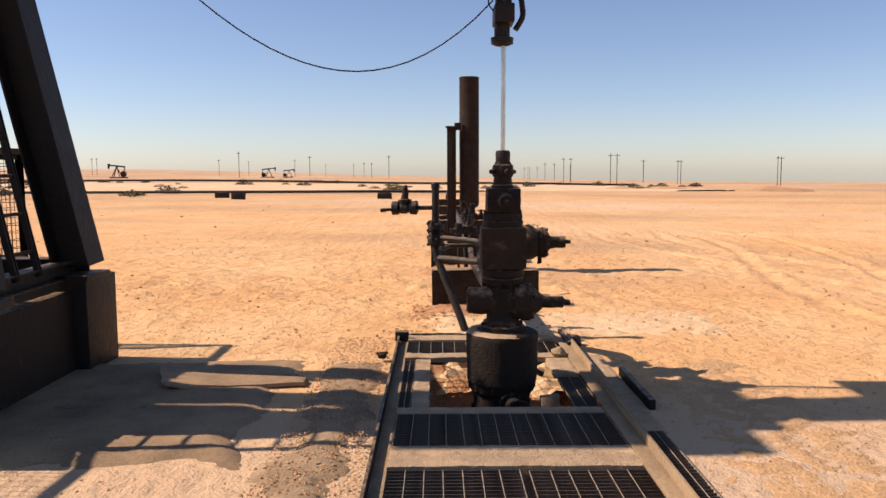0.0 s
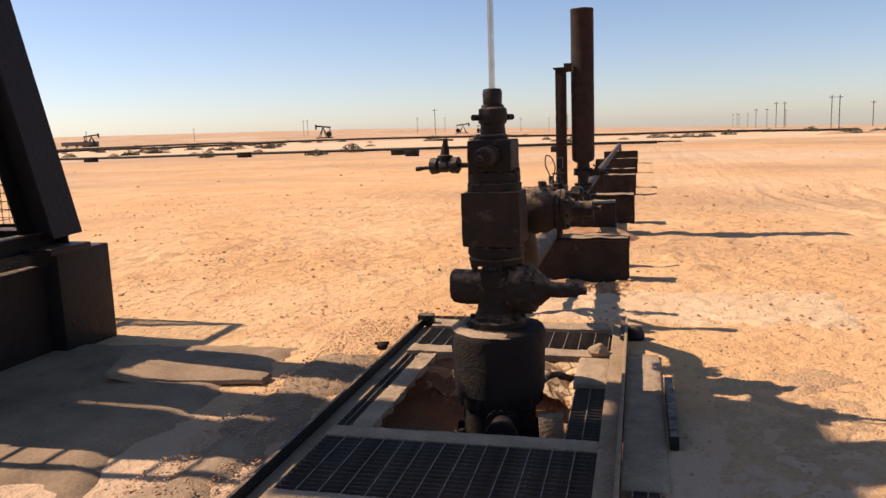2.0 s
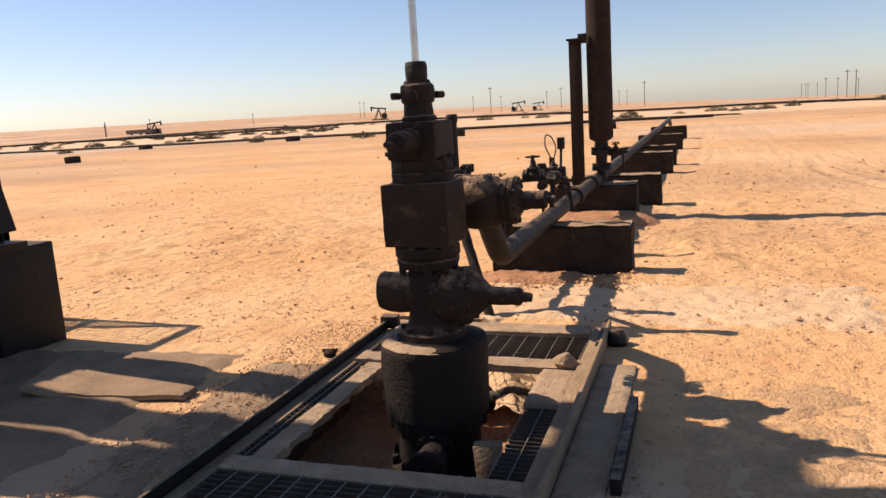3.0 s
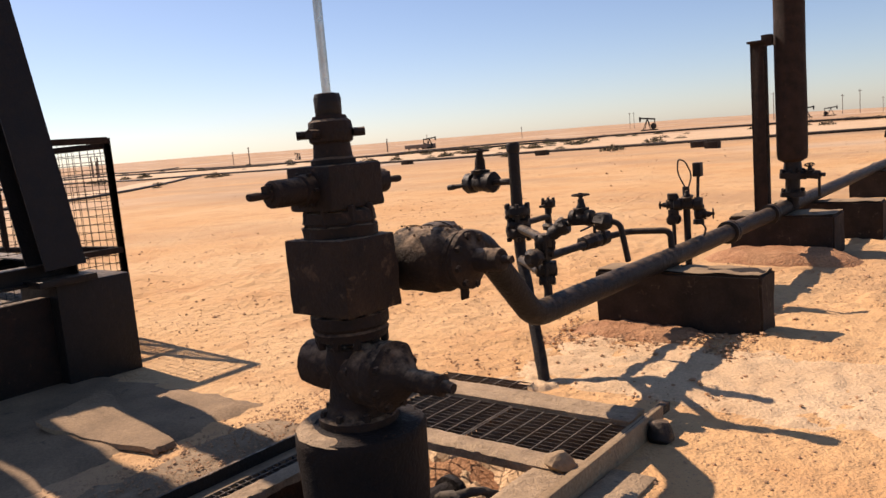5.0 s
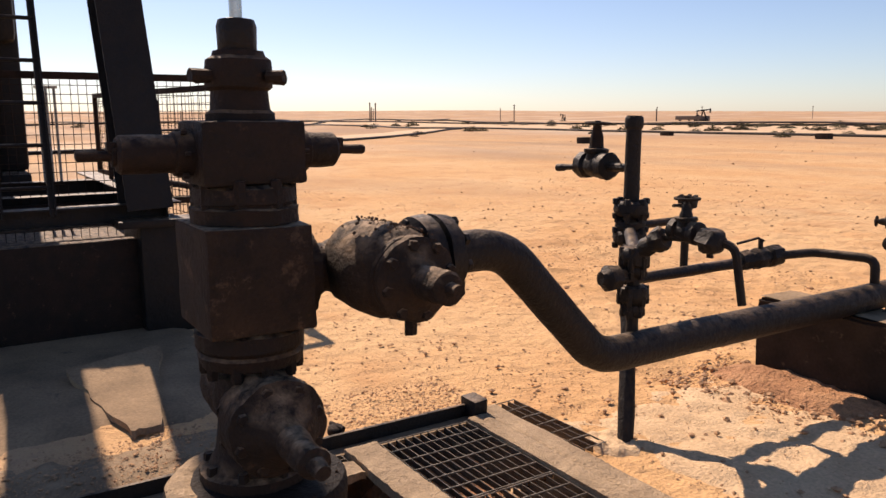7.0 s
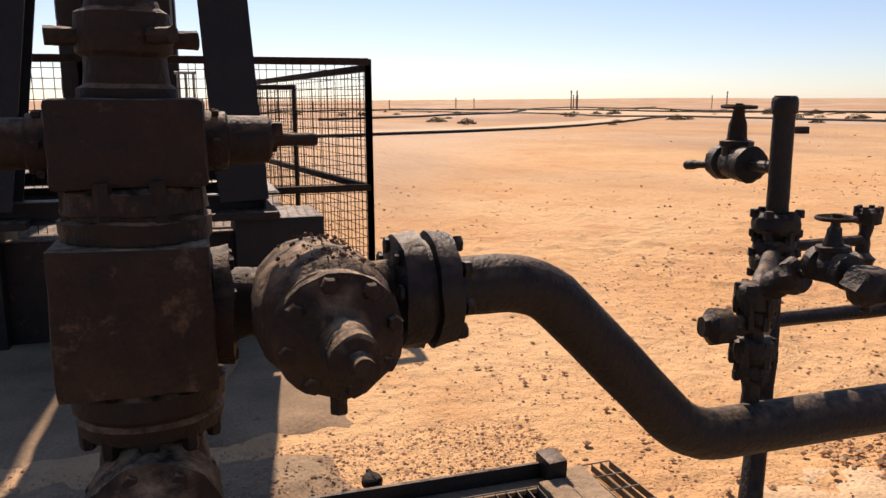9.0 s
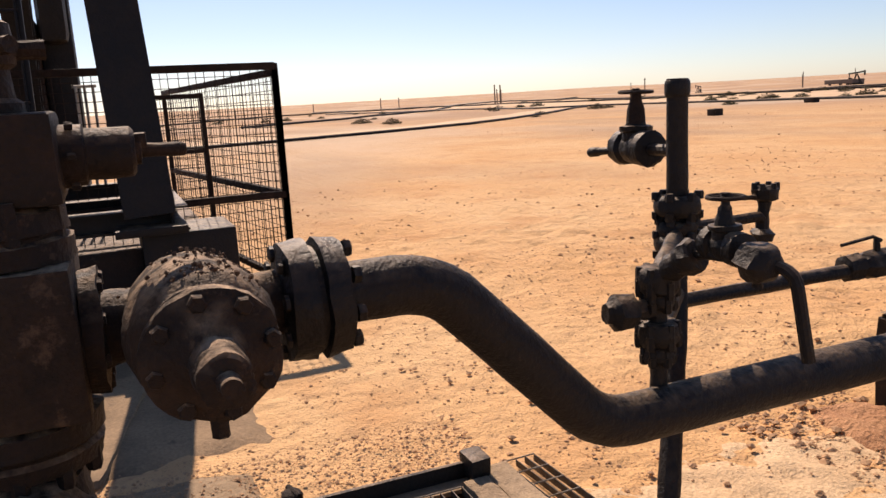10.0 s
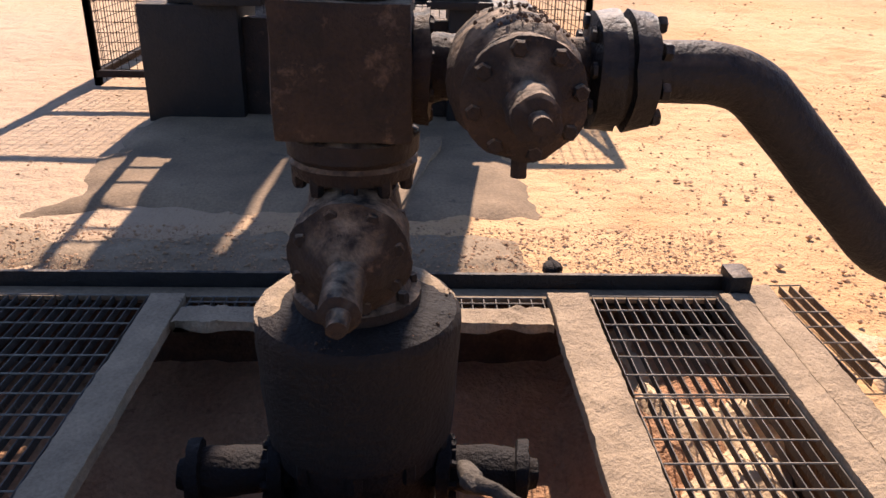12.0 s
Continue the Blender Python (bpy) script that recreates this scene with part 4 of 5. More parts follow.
tube(bm, [(0.05, 0.0, 2.98), (0.13, 0.0, 2.88), (0.155, 0.0, 2.72), (0.09, 0.0, 2.62)], 0.022, 10, 0.05)
bmesh.ops.translate(bm, verts=bm.verts[:], vec=(0, 0, 0.14))
part("carrier_bar", rough(bm, 0.003, 9), M_BLACK, unit, "black polished rod clamp and carrier bar")
bm = B()
box(bm, (-8.2, -0.85, 0.55), (-7.0, 0.0, 0.98), 0.03)
part("gearbox_stand", bm, M_BLACK, unit)

for yc in (-1.02, -0.14):
    bm = B()
    lathe(bm, [(0, 0.16), (0.05, 0.20), (0.30, 0.20), (0.34, 0.16)], (-7.75, yc - 0.17, 1.75), (0, 1, 0), 18)
    part("crank_hub", bm, M_BLACK, unit)
    bm = B()
    box(bm, (-7.98, yc - 0.16, 0.98), (-7.52, yc + 0.17, 3.55), 0.05)
    box(bm, (-8.25, yc - 0.13, 2.35), (-7.25, yc + 0.14, 3.40), 0.09)
    part("crank_counterweight", rough(bm, 0.006, 3), M_BLACK, unit)
bm = B()
box(bm, (-8.05, -0.87, 0.80), (-7.35, -0.30, 2.60), 0.05)
for k in range(9):
    box(bm, (-7.36, -0.86, 1.10 + 0.16 * k), (-7.32, -0.31, 1.14 + 0.16 * k), 0.008)
part("gear_housing", rough(bm, 0.004, 3), M_RUST, unit, "ribbed rusty gear housing between the cranks")

# ladders on the front of the unit
ld = thing("ladder", "dark steel ladder leaning up the pumping unit", "ladder", group="unit ladders")
lean = Vector((-0.20, 0.0, 1)).normalized()
for y in (-0.17, -0.49):
    bm = B()
    a = Vector((-3.55, y, 0.9))
    ibeam(bm, a, a + lean * 4.2, 0.045, 0.045, 0.012, (0, 1, 0))
    part("rail", bm, M_BLACK, ld)
for k in range(14):
    p = Vector((-3.55, -0.33, 0.9)) + lean * (0.2 + 0.29 * k)
    part("rung", rod(B(), p + Vector((0, 0.16, 0)), p - Vector((0, 0.16, 0)), 0.014, 8), M_BLACK, ld)
ld2 = thing("ladder", "dark steel ladder welded beside the outer leg", "ladder", group="unit ladders")
part("rail", tube(B(), [(-3.52, -1.50, 0.75), (-3.9, -1.28, 2.4), (-4.3, -1.05, 4.2)], 0.032, 10), M_BLACK, ld2)
for k in range(11):
    f = 0.06 + 0.09 * k
    p = Vector((-3.52, -1.50, 0.75)).lerp(Vector((-4.3, -1.05, 4.2)), f)
    part("rung", rod(B(), p, p + Vector((0, 0.50 - 0.15 * f, 0.0)), 0.014, 8), M_BLACK, ld2)

# ---- mesh fence round the unit ----
fence = thing("mesh_fence", "rusty steel mesh safety fence round the pumping unit", "fence")


def mesh_panel(a, b, z0, z1, rails, dx=0.066, dz=0.075):
    a, b = Vector(a), Vector(b)
    n = (b - a).length
    d = (b - a) / n
    for p in (a, b):
        bm = B()
        box(bm, (p.x - 0.026, p.y - 0.026, -0.1), (p.x + 0.026, p.y + 0.026, z1 + 0.01), 0.003)
        part("post", bm, M_RUST, fence)
    for z in rails:
        bm = B()
        m = Matrix.Translation((a.x, a.y, z)) @ turn_to((d.x, d.y, 0))
        box(bm, (-0.028, -0.028, 0), (0.028, 0.028, n), 0.003, m)
        part("rail", bm, M_RUST, fence)
    bm = B()
    r = 0.0030
    k = int(n / dx)
    for i in range(1, k):
        p = a + d * (i * n / k)
        w = 0.01 * math.sin(i * 1.7)
        rod(bm, (p.x, p.y, z0), (p.x + w * d.x, p.y + w * d.y, z1), r, 4)
    k = int((z1 - z0) / dz)
    for i in range(1, k):
        z = z0 + i * (z1 - z0) / k
        rod(bm, (a.x, a.y, z), (b.x, b.y, z + 0.01 * math.sin(i)), r, 4)
    tagged(part("mesh", bm, M_RUST, fence), "woven rusty wire mesh")


mesh_panel((-4.56, 1.53, 0), (-4.56, -0.62, 0), 0.05, 1.90, (1.89, 0.86, 0.10))
mesh_panel((-4.56, -0.62, 0), (-4.56, -2.48, 0), 0.05, 1.90, (1.89, 0.86, 0.10))
mesh_panel((-4.56, 1.53, 0), (-8.8, 0.95, 0), 0.05, 1.85, (1.84, 0.86, 0.10), 0.10)
mesh_panel((-4.56, -2.48, 0), (-8.8, -2.48, 0), 0.05, 1.85, (1.84, 0.10))
guard = thing("belt_guard", "rusty wire mesh guard frame inside the fence", "machine guard")
for y in (0.62, 1.10):
    part("upright", box(B(), (-6.02, y - 0.02, 0.05), (-5.98, y + 0.02, 1.74), 0.003), M_RUST, guard)
for z in (0.72, 1.20, 1.72):
    part("rail", box(B(), (-6.018, 0.64, z - 0.02), (-5.982, 1.08, z + 0.02), 0.003), M_RUST, guard)
bm = B()
for i in range(12):
    rod(bm, (-6.0, 0.65 + 0.038 * i, 0.72), (-6.0, 0.65 + 0.038 * i, 1.72), 0.003, 4)
for i in range(13):
    rod(bm, (-6.0, 0.64, 0.76 + 0.078 * i), (-6.0, 1.08, 0.76 + 0.078 * i), 0.003, 4)
part("mesh", bm, M_RUST, guard)

bars = thing("guard_bars", "pale dusty upright guard bars behind the ladder", "guard rail")
for y in (-0.09, -0.02, 0.05):
    part("bar", rod(B(), (-6.00, y + 0.12, 0.93), (-6.02, y + 0.12, 1.86), 0.013, 8), M_PALE, bars)
part("head_rail", rod(B(), (-6.02, 0.0, 1.85), (-6.02, 0.20, 1.85), 0.014, 8), M_PALE, bars)
part("foot_rail", rod(B(), (-6.00, 0.0, 0.945), (-6.00, 0.20, 0.945), 0.02, 8), M_BLACK, bars)

# cable hanging from the unit to the carrier bar
bm = B()
A, C = Vector((-3.2, -0.10, 3.95)), Vector((-0.08, 0.0, 2.98))
pts = []
for k in range(25):
    f = k / 24
    p = A.lerp(C, f)
    p.z -= 4 * 0.95 * f * (1 - f) * (0.78 + 0.35 * f)
    pts.append(p)
tube(bm, pts, 0.0055, 8)
tube(bm, [(-3.9, -0.15, 4.5), (-3.5, -0.12, 4.3), A], 0.0055, 8)
tagged(part("hanging_cable", bm, M_CABLE), "thin dark cable sagging between unit and carrier bar", "cable")
bm = B()
tube(bm, [(-0.06, -0.03, 2.88), (-0.12, -0.03, 2.94), (-0.11, -0.03, 3.06), (-0.03, -0.03, 3.04)], 0.006, 8, 0.05)
tagged(part("wire_loop", bm, M_CABLE), "small wire loop at the carrier bar", "cable")

# ---- things in the cellar and on the sand ----
bm = B()
tube(bm, [(0.20, 0.30, -0.02), (0.30, 0.42, 0.0), (0.38, 0.50, -0.06), (0.40, 0.60, -0.08)], 0.022, 10, 0.06)
lathe(bm, [(0, 0.015), (0.03, 0.030), (0.08, 0.034), (0.12, 0.015)], (0.14, 0.30, -0.02), (1, 0.3, 0.1), 12)
tagged(part("rag", rough(bm, 0.012, 18), M_RAG), "dirty pale rag draped on the casing valve", "rag")
bm = B()
lathe(bm, [(0, 0.035), (0.01, 0.042), (0.035, 0.042), (0.045, 0.035), (0.05, 0.022)], (-1.01, 0.73, 0.03), (0.15, 0.1, 1), 12)
rod(bm, (-1.06, 0.73, 0.07), (-0.96, 0.75, 0.075), 0.012, 8)
tagged(part("pipe_fitting", rough(bm, 0.006, 20), M_RUST), "rusty pipe fitting lying on the sand", "pipe fitting")
bm = B()
lathe(bm, [(0, 0.06), (0.03, 0.075), (0.08, 0.06), (0.11, 0.03)], (0.80, 1.32, 0.0), (0.2, 0, 1), 12)
box(bm, (0.70, 1.05, 0.06), (0.74, 1.62, 0.10), 0.004)
tagged(part("scrap_lump", rough(bm, 0.02, 14), M_BLACK), "tarry scrap lump at the cellar corner", "scrap")
bm = B()
box(bm, (0.27, -0.30, -0.45), (0.42, -0.24, -0.02), 0.006, pose(0, 0, 0, 0, 0, 0))
tagged(part("pale_slab", rough(bm, 0.03, 5), M_CONC), "broken pale slab standing in the cellar", "slab")
bm = B()
lathe(bm, [(0, 0.05), (0.03, 0.075), (0.06, 0.05), (0.075, 0.02)], (0.56, 0.72, 0.05), (0.2, 0, 1), 10)
tagged(part("pale_stone", rough(bm, 0.02, 12), M_CONC), "pale dusty stone on the cellar plank", "stone")

# sunlit patch of the pad, shaped as a thin flake with a raised, curled edge
bm = B()
rows = []
for i in range(13):
    u = i / 12
    rows.append([])
    for k in range(9):
        w = k / 8
        x = -2.62 + 1.05 * u - 0.22 * w * (1 - u) + 0.03 * noise.noise(Vector((u * 5, w * 5, 0)))
        y = -0.27 + 0.16 * u + 0.58 * w * (1 - 0.75 * u) + 0.03 * noise.noise(Vector((u * 5, w * 5, 4)))
        z = 0.047 + 0.05 * (1 - u) ** 6 + 0.004 * noise.noise(Vector((u * 7, w * 7, 8)))
        rows[-1].append((x, y, z))
top = [[bm.verts.new(p) for p in r] for r in rows]
low = [[bm.verts.new((p[0] + 0.02, p[1], p[2] - 0.028)) for p in r] for r in rows]
for i in range(12):
    for k in range(8):
        bm.faces.new((top[i][k], top[i + 1][k], top[i + 1][k + 1], top[i][k + 1]))
        bm.faces.new((low[i][k], low[i][k + 1], low[i + 1][k + 1], low[i + 1][k]))
rim = [(i, 0) for i in range(13)] + [(12, k) for k in range(1, 9)] + [(i, 8) for i in range(11, -1, -1)] + [(0, k) for k in range(7, 0, -1)]
for p, q in zip(rim, rim[1:] + rim[:1]):
    bm.faces.new((top[p[0]][p[1]], low[p[0]][p[1]], low[q[0]][q[1]], top[q[0]][q[1]]))
tagged(part("lit_patch_flake", bm, M_PAD), "thin flake shaped as a sunlit patch on the pad, with a curled rim", "slab")

# sand piled against the plank and the standpipe
for (cx_, cy_, sx, sy, h, material, label) in ((-0.24, 1.83, 0.20, 0.15, 0.028, M_PALESAND, "small heap of pale sand round the standpipe"), (-0.15, 3.22, 0.66, 0.30, 0.055, M_REDSOIL, "red-brown soil heaped against the sleeper"), (0.0, 6.6, 0.9, 0.45, 0.12, M_REDSOIL, "red-brown soil heaped before the vessel")):
    bm = B()
    bmesh.ops.create_grid(bm, x_segments=28, y_segments=24, size=1, matrix=Matrix.Translation((cx_, cy_, 0)) @ Matrix.Diagonal((sx, sy, 1, 1)))
    for v in bm.verts:
        u = Vector(((v.co.x - cx_) / sx, (v.co.y - cy_) / sy))
        f = max(0.0, 1 - u.length_squared)
        v.co.z = -0.05 + (h + 0.05) * min(1.0, 1.6 * f) ** 0.8 + 0.035 * noise.noise(v.co * 5) * f + 0.022 * noise.noise(v.co * 15) * min(1, 2 * f)
    tagged(part("sand_heap", bm, material), label, "sand", kind="structure")


# stones and clods strewn over the sand
def stones(name, count, area, sizes, label, seed, flat=0.7, clump=0.0, lift=0.0):
    rng = np.random.RandomState(seed)
    base = np.array([(1, 0, 0), (-1, 0, 0), (0, 1, 0), (0, -1, 0), (0, 0, 1), (0, 0, -1), (0.7, 0.7, 0.45), (-0.7, 0.7, 0.4), (-0.7, -0.7, 0.5), (0.7, -0.7, 0.4)], float)
    faces0 = [(4, 6, 7), (4, 7, 8), (4, 8, 9), (4, 9, 6), (6, 0, 2), (6, 2, 7), (7, 2, 1), (7, 1, 8), (8, 1, 3), (8, 3, 9), (9, 3, 0), (9, 0, 6), (5, 2, 0), (5, 1, 2), (5, 3, 1), (5, 0, 3)]
    x0, x1, y0, y1 = area
    x, y = rng.uniform(x0, x1, count * 6), rng.uniform(y0, y1, count * 6)
    free = ~((x > -0.95) & (x < 0.97) & (y > -3.5) & (y < 1.8) | (x > -7.5) & (x < -1.9) & (y > -1.9) & (y < 0.95))
    if clump:
        free &= fbm(x * 0.8, y * 0.8, seed, 3) > clump - rng.rand(len(x)) * 0.5
    x, y = x[free][:count], y[free][:count]
    n, k = len(x), len(base)
    s = sizes[0] + (sizes[1] - sizes[0]) * rng.rand(n) ** 6
    v = base[None] * rng.uniform(0.65, 1.25, (n, k, 3)) * s[:, None, None] * np.array((1, 1, flat))
    w = rng.rand(n)[:, None] * math.tau
    z = sheet_height(x, y) + s * 0.15 + lift
    vx = v[..., 0] * np.cos(w) - v[..., 1] * np.sin(w) + x[:, None]
    vy = v[..., 0] * np.sin(w) + v[..., 1] * np.cos(w) + y[:, None]
    verts = np.stack([vx, vy, v[..., 2] + z[:, None]], -1).reshape(-1, 3).tolist()
    faces = (np.array(faces0)[None] + (np.arange(n) * k)[:, None, None]).reshape(-1, 3).tolist()
    me = bpy.data.meshes.new(name)
    me.from_pydata(verts, [], faces)
    me.materials.append(M_STONE)
    tagged(new(name, me), label, "gravel", kind="stuff")


stones("gravel", 20000, (-5.0, 3.5, -3.2, 6.5), (0.003, 0.013), "loose reddish gravel scattered over the sand", 21, clump=-0.1)
stones("sand_clods", 6000, (-13, 8, 1.5, 15), (0.005, 0.028), "crusty clods of sand and small stones", 22, clump=0.05)
stones("far_clods", 700, (-34, 22, 12, 42), (0.012, 0.06), "scattered clods on the desert flat", 23)
stones("apron_gravel", 5500, (-1.5, -0.95, -2.2, 1.6), (0.003, 0.012), "fine gravel on the crumbled apron", 24, lift=0.03)

stones("soil_rubble", 900, (-0.85, 0.75, 2.72, 3.40), (0.006, 0.026), "red-brown crumbs of soil strewn before the sleeper", 25, lift=0.012)
stones("footprint_clods", 500, (-0.9, 2.4, 1.72, 2.95), (0.004, 0.022), "crumbled clods on the pale crusted sand", 26, clump=0.05, lift=0.018)
stones("edge_clods", 130, (-2.4, -0.2, 1.55, 2.35), (0.004, 0.022), "clods of sand along the cellar edge", 27, lift=0.01)

# ---- far desert ----
def gz_at(x, y):
    return float(sheet_height(np.array([float(x)]), np.array([float(y)]))[0])


def pipeline(pts, r, lift, label):
    bm = B()
    dense = []
    for a, b in zip(pts, pts[1:]):
        n = max(1, int(math.dist(a, b) / 6))
        dense += [(a[0] + (b[0] - a[0]) * i / n, a[1] + (b[1] - a[1]) * i / n) for i in range(n)]
    dense.append(pts[-1])
    da = np.array(dense)
    tube(bm, [(x, y, z + lift) for (x, y), z in zip(dense, sheet_height(da[:, 0], da[:, 1]))], r, 8)
    tagged(part("far_pipeline", bm, M_BLACK), label, "pipeline", group="pipelines across the desert")


pipeline([(2, 50.3), (-12, 50.5), (-40, 52), (-72, 51.5), (-80, 47), (-100, 50), (-150, 40)], 0.10, 0.16, "dark pipeline across the desert flat")
pipeline([(-30, -12), (-36.5, 8), (-43.5, 21.5), (-56, 34), (-74, 50.5)], 0.085, 0.10, "dark pipeline along a sandy track")
pipeline([(30, 114), (-52, 108), (-110, 112), (-160, 92), (-240, 60)], 0.15, 0.3, "distant dark pipeline crossing the desert flat")
pipeline([(-52, 108), (-90, 80), (-140, 66), (-220, 20)], 0.13, 0.25, "distant dark pipeline crossing the desert flat")

pipeline([(-75, 12), (-108, 46), (-150, 68), (-200, 90)], 0.13, 0.25, "distant dark pipeline crossing the desert flat")
pipeline([(-150, -10), (-170, 45), (-200, 85), (-230, 150)], 0.16, 0.3, "distant dark pipeline crossing the desert flat")

# pale track beside the near pipeline
bm = B()
track = [(-31.5, -12), (-38.5, 8), (-45.5, 21.5), (-58, 35), (-76, 52)]
rows = []
for a, b in zip(track, track[1:]):
    for i in range(10):
        x, y = a[0] + (b[0] - a[0]) * i / 10, a[1] + (b[1] - a[1]) * i / 10
        rows.append([bm.verts.new((x + o, y + o * 0.3, gz_at(x + o, y + o * 0.3) + 0.06)) for o in (0, -2.0, -4.2)])
for u, v in zip(rows, rows[1:]):
    for k in range(2):
        bm.faces.new((u[k], u[k + 1], v[k + 1], v[k]))
tagged(part("sand_track", bm, M_ROAD), "pale sandy track along the pipeline", "track", kind="structure")


def far_pumpjack(x, y, turn, s=1.0):
    z = gz_at(x, y)
    p = thing("far_pumpjack", "small dark pumpjack standing in the distance", "pumpjack", (x, y, z - 0.1), turn, "distant pumpjacks")
    bm = B()
    box(bm, (-4 * s, -0.8 * s, 0), (2.6 * s, 0.8 * s, 0.7 * s), 0.02)
    part("skid", bm, M_BLACK, p)
    for yy in (-0.7, 0.7):
        part("leg", rod(B(), (1.6 * s, yy * s, 0.6 * s), (0, 0, 4.6 * s), 0.16 * s, 6), M_BLACK, p)
        part("leg", rod(B(), (-1.6 * s, yy * s, 0.6 * s), (0, 0, 4.6 * s), 0.16 * s, 6), M_BLACK, p)
        part("pitman_arm", rod(B(), (-3.0 * s, yy * s, 1.8 * s), (-3.1 * s, 0, 4.4 * s), 0.12 * s, 6), M_BLACK, p)
    part("walking_beam", box(B(), (-3.4 * s, -0.15 * s, -0.28 * s), (3.0 * s, 0.15 * s, 0.28 * s), 0, pose(0, 0, 4.75 * s, 0, -6, 0)), M_BLACK, p)
    bm = B()
    box(bm, (2.8 * s, -0.2 * s, 3.7 * s), (3.45 * s, 0.2 * s, 5.6 * s), 0.15 * s)
    part("horsehead", bm, M_BLACK, p)
    part("counterweight", lathe(B(), [(0, 1.1 * s), (0.5 * s, 1.1 * s)], (-2.6 * s, -0.25 * s, 1.8 * s), (0, 1, 0), 14), M_BLACK, p)


far_pumpjack(-92, 217, 172, 0.78)
far_pumpjack(-49.5, 221, 5, 0.58)
far_pumpjack(-45, 228, 10, 0.48)
far_pumpjack(-133.5, 166, 10, 0.60)
far_pumpjack(-170, 150, 170, 0.4)
bm = B()
box(bm, (-141, 164, 0.4), (-133, 168, 1.4), 0.05)
for xx in (-140, -137, -134):
    box(bm, (xx - 0.2, 164.5, -1), (xx + 0.2, 165, 0.4))
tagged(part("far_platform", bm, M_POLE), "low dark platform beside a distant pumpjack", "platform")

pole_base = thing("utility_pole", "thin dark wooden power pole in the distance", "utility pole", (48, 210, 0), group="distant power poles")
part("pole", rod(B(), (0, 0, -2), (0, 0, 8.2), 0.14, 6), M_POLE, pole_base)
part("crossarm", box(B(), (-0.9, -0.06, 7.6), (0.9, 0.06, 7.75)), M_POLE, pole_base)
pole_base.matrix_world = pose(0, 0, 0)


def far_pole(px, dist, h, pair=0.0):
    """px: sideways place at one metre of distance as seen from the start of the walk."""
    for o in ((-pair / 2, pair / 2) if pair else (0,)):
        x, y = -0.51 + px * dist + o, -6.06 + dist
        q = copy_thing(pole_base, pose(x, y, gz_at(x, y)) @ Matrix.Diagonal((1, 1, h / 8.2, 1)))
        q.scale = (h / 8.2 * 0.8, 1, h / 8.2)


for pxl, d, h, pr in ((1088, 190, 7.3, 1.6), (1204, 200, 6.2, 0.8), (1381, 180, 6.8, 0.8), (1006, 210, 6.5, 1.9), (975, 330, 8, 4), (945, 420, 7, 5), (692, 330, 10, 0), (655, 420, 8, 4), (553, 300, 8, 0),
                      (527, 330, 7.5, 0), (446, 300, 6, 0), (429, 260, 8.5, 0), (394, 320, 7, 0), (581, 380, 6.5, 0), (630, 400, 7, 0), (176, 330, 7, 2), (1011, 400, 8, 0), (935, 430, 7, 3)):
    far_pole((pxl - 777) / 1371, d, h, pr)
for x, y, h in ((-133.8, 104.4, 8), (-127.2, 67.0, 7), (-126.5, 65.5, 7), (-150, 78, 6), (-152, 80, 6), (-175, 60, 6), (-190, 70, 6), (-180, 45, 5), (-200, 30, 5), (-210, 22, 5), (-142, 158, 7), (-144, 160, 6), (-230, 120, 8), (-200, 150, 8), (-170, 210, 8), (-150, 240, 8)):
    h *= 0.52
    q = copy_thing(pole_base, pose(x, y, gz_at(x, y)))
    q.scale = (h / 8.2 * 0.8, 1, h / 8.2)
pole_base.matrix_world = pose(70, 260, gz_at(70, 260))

# concrete markers and berms
for x, y, w in ((-3.7, 41, 0.85), (-12.6, 41.2, 0.75), (-27, 47, 0.9), (-14.2, 43.5, 0.8), (-40, 47, 0.9), (-31, 30, 0.6)):
    bm = B()
    z = gz_at(x, y)
    box(bm, (x - w / 2, y - 0.3, z - 0.2), (x + w / 2, y + 0.3, z + 0.36), 0.05)
    tagged(part("concrete_marker", rough(bm, 0.04, 3), M_BLOCK), "grey concrete block out on the sand", "concrete block", group="far concrete blocks")


def berm(x, y, sx, sy, h, label):
    bm = B()
    base_z = gz_at(x, y)
    bmesh.ops.create_grid(bm, x_segments=40, y_segments=16, size=1, matrix=Matrix.Translation((x, y, 0)) @ Matrix.Diagonal((sx, sy, 1, 1)))
    for v in bm.verts:
        u = Vector(((v.co.x - x) / sx, (v.co.y - y) / sy))
        f = max(0.0, 1 - u.length_squared)
        v.co.z = base_z - 0.1 + (h + 0.1) * f ** 0.5 * (0.75 + 0.5 * noise.noise(v.co * 0.5)) + 0.06 * noise.noise(v.co * 2) * f
    tagged(part("earth_berm", bm, M_STONE), label, "berm", kind="structure")


berm(25.5, 54.5, 3.6, 1.2, 0.5, "low dark earth bank on the flat")
berm(17, 60, 6, 1.2, 0.3, "low broken earth bank on the flat")
berm(13, 42, 2.2, 1, 0.12, "low broken earth bank on the flat")

# pale scrubby flat between the pipelines
bm = B()
rows = []
fx, fy = np.meshgrid(-150 + 1.45 * np.arange(120), 54 + 1.55 * np.arange(34))
fz = sheet_height(fx, fy)
fe = np.minimum(np.minimum(np.arange(34)[:, None], 33 - np.arange(34)[:, None]), np.minimum(np.arange(120), 119 - np.arange(120))[None]) / 4
fe = fe + 0.9 * fbm(fx * 0.12, fy * 0.22, 31, 2) + 0.6 * fbm(fx * 0.03, fy * 0.08, 32, 2)
fz = fz + np.where(fe > 0.35, 0.10, -0.4)
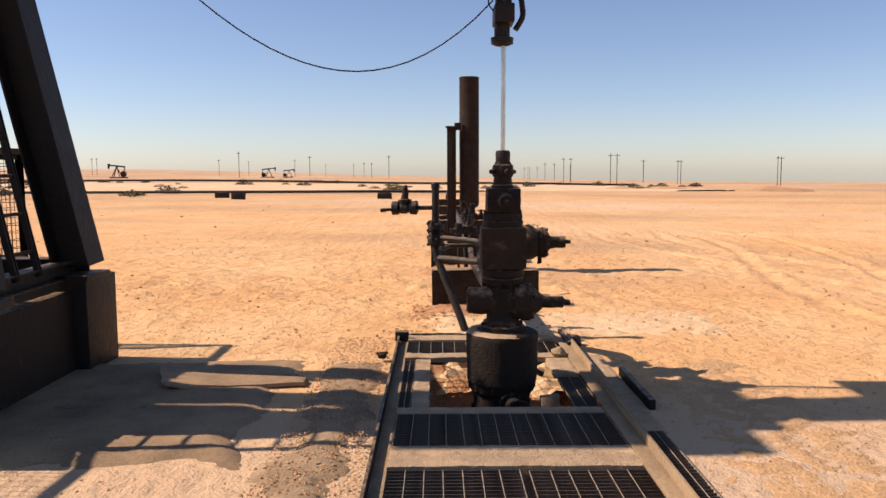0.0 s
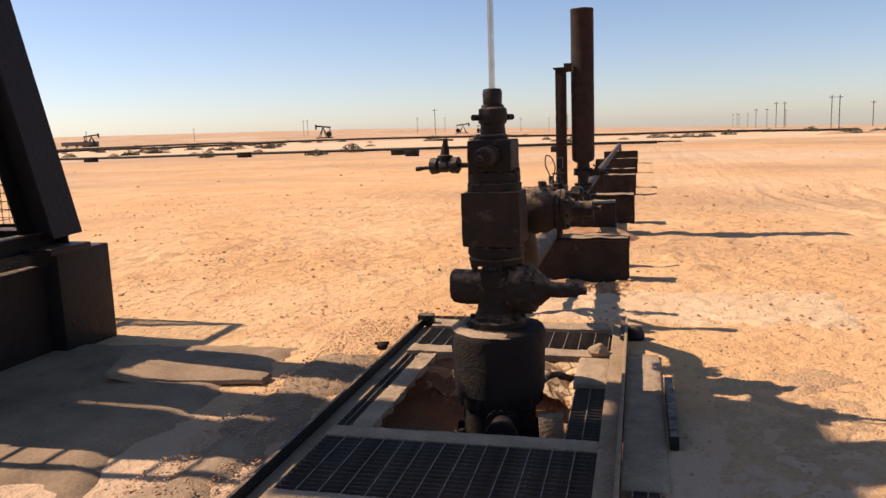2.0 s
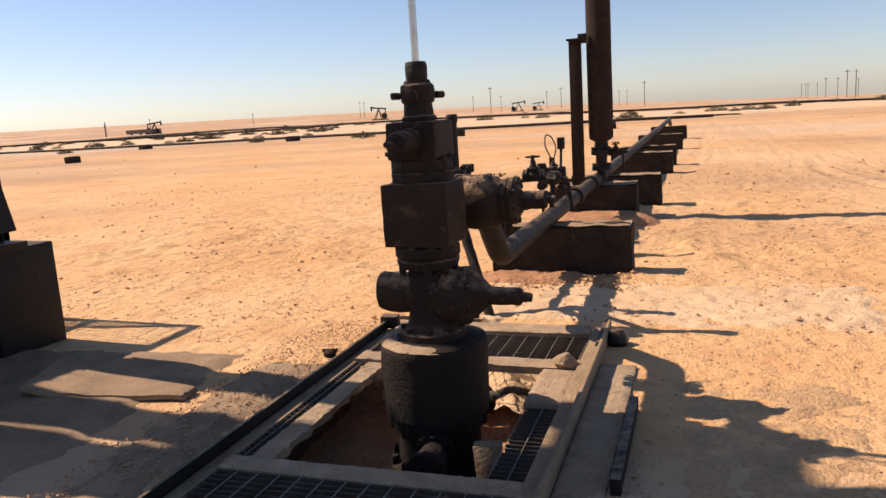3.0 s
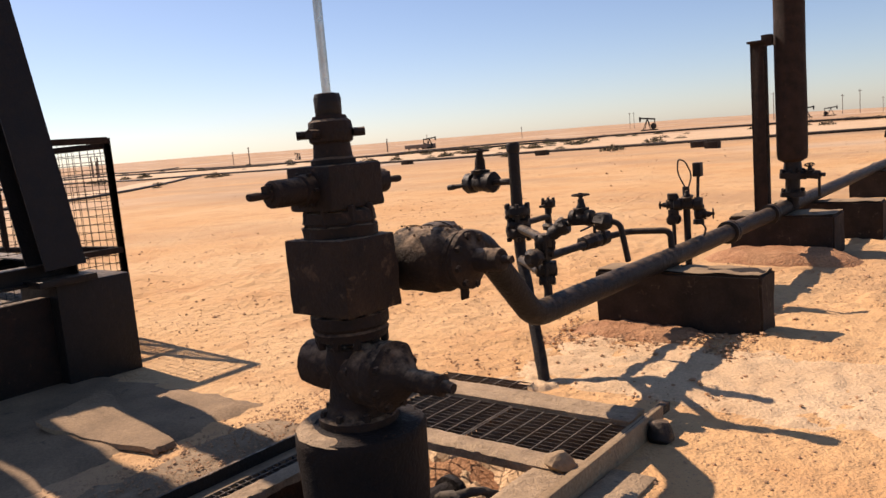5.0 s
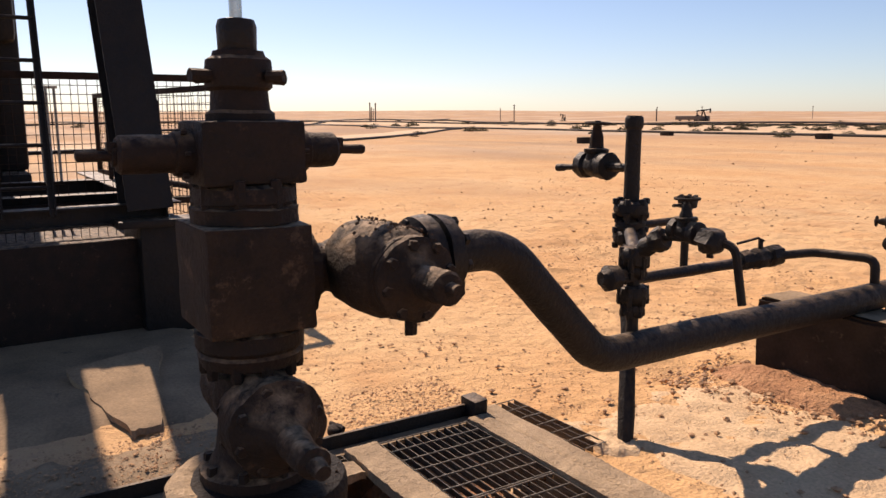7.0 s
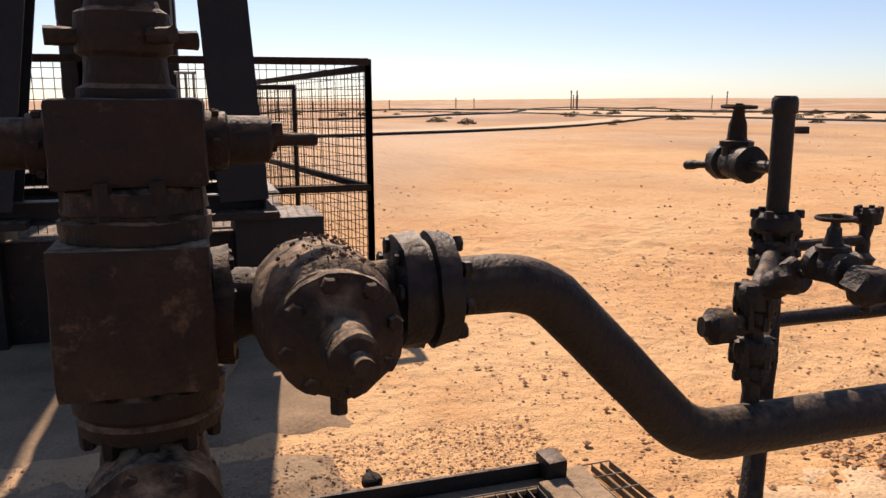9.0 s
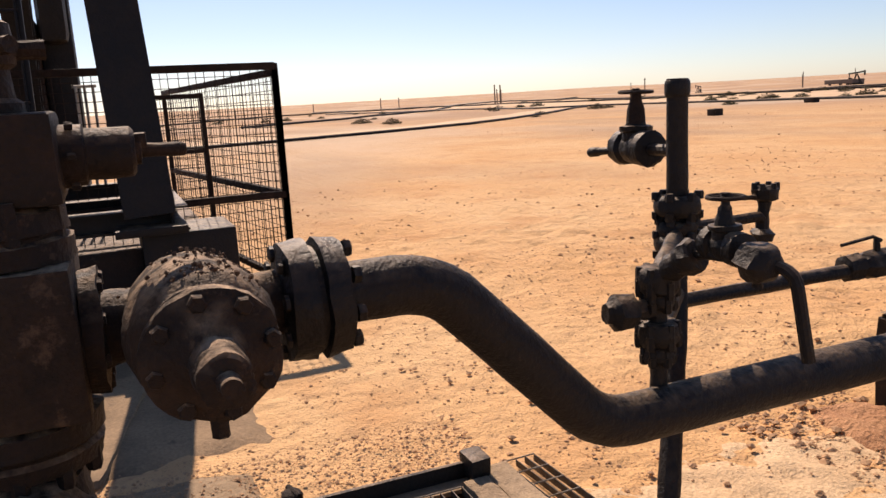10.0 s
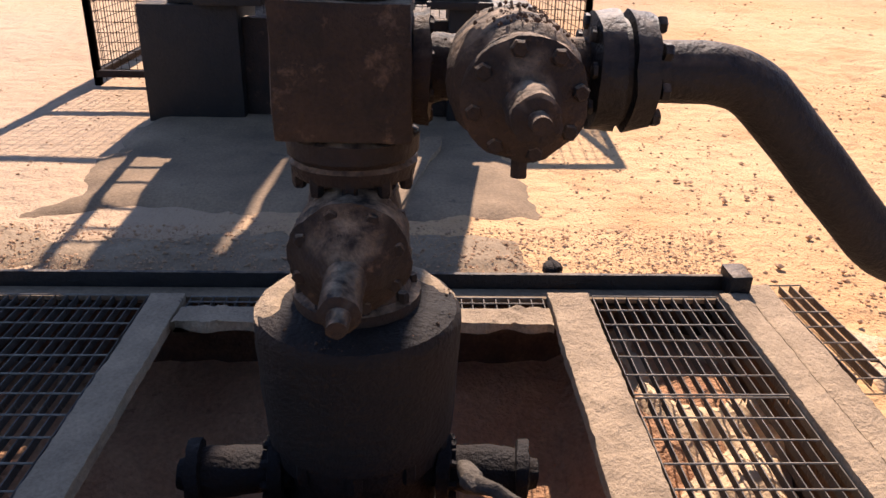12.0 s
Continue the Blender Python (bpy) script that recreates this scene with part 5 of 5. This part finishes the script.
for i in range(34):
    rows.append([bm.verts.new((fx[i, k], fy[i, k], fz[i, k])) for k in range(120)])
for u, v in zip(rows, rows[1:]):
    for k in range(119):
        bm.faces.new((u[k], u[k + 1], v[k + 1], v[k]))
tagged(part("pale_flat", bm, M_ROAD), "pale scrubby sand flat between distant pipelines", "ground", kind="structure")

# shrubs: many small leaf blades on short twigs
shrub0 = thing("desert_shrub", "low dry grey-green desert shrub", "shrub", (0, 0, 0), group="desert shrubs")
rng = random.Random(5)
bm = B()
for k in range(260):
    w, r = rng.uniform(0, math.tau), rng.random() ** 0.6
    c = Vector((r * 0.55 * math.cos(w), r * 0.5 * math.sin(w), 0.05 + 0.42 * rng.random() * (1.15 - r)))
    u = Vector((rng.uniform(-1, 1), rng.uniform(-1, 1), rng.uniform(0.1, 1))).normalized() * 0.10
    s = u.orthogonal().normalized() * 0.03
    bm.faces.new([bm.verts.new(c + s), bm.verts.new(c - s), bm.verts.new(c + u)])
part("foliage", bm, M_SHRUB, shrub0)
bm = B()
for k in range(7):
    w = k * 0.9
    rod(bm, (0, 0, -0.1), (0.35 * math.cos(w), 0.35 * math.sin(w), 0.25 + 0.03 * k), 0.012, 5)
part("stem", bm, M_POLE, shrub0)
shrub0.matrix_world = pose(-20.5, 45, gz_at(-20.5, 45))
shrub0.scale = (1.6, 1.3, 1.1)
for k in range(150):
    y = rng.uniform(52, 130)
    x = rng.uniform(-1.05 * y, 0.35 * y)
    if k < 30:
        x, y = rng.uniform(-110, -40), rng.uniform(55, 120)
    if 30 <= k < 60:
        x, y = rng.uniform(-150, -55), rng.uniform(5, 90)
    s = rng.uniform(0.8, 1.9)
    q = copy_thing(shrub0, pose(x, y, gz_at(x, y), 0, 0, rng.uniform(0, 360)))
    q.scale = (s, s * rng.uniform(0.8, 1.2), s * rng.uniform(0.6, 0.9))
for x, y, s in ((-31, 48.5, 1.2), (-47, 46, 1.2), (-50, 30, 0.7), (-30, 55, 1.3), (-62, 45, 1.1)):
    q = copy_thing(shrub0, pose(x, y, gz_at(x, y), 0, 0, rng.uniform(0, 360)))
    q.scale = (s, s, s * 0.7)
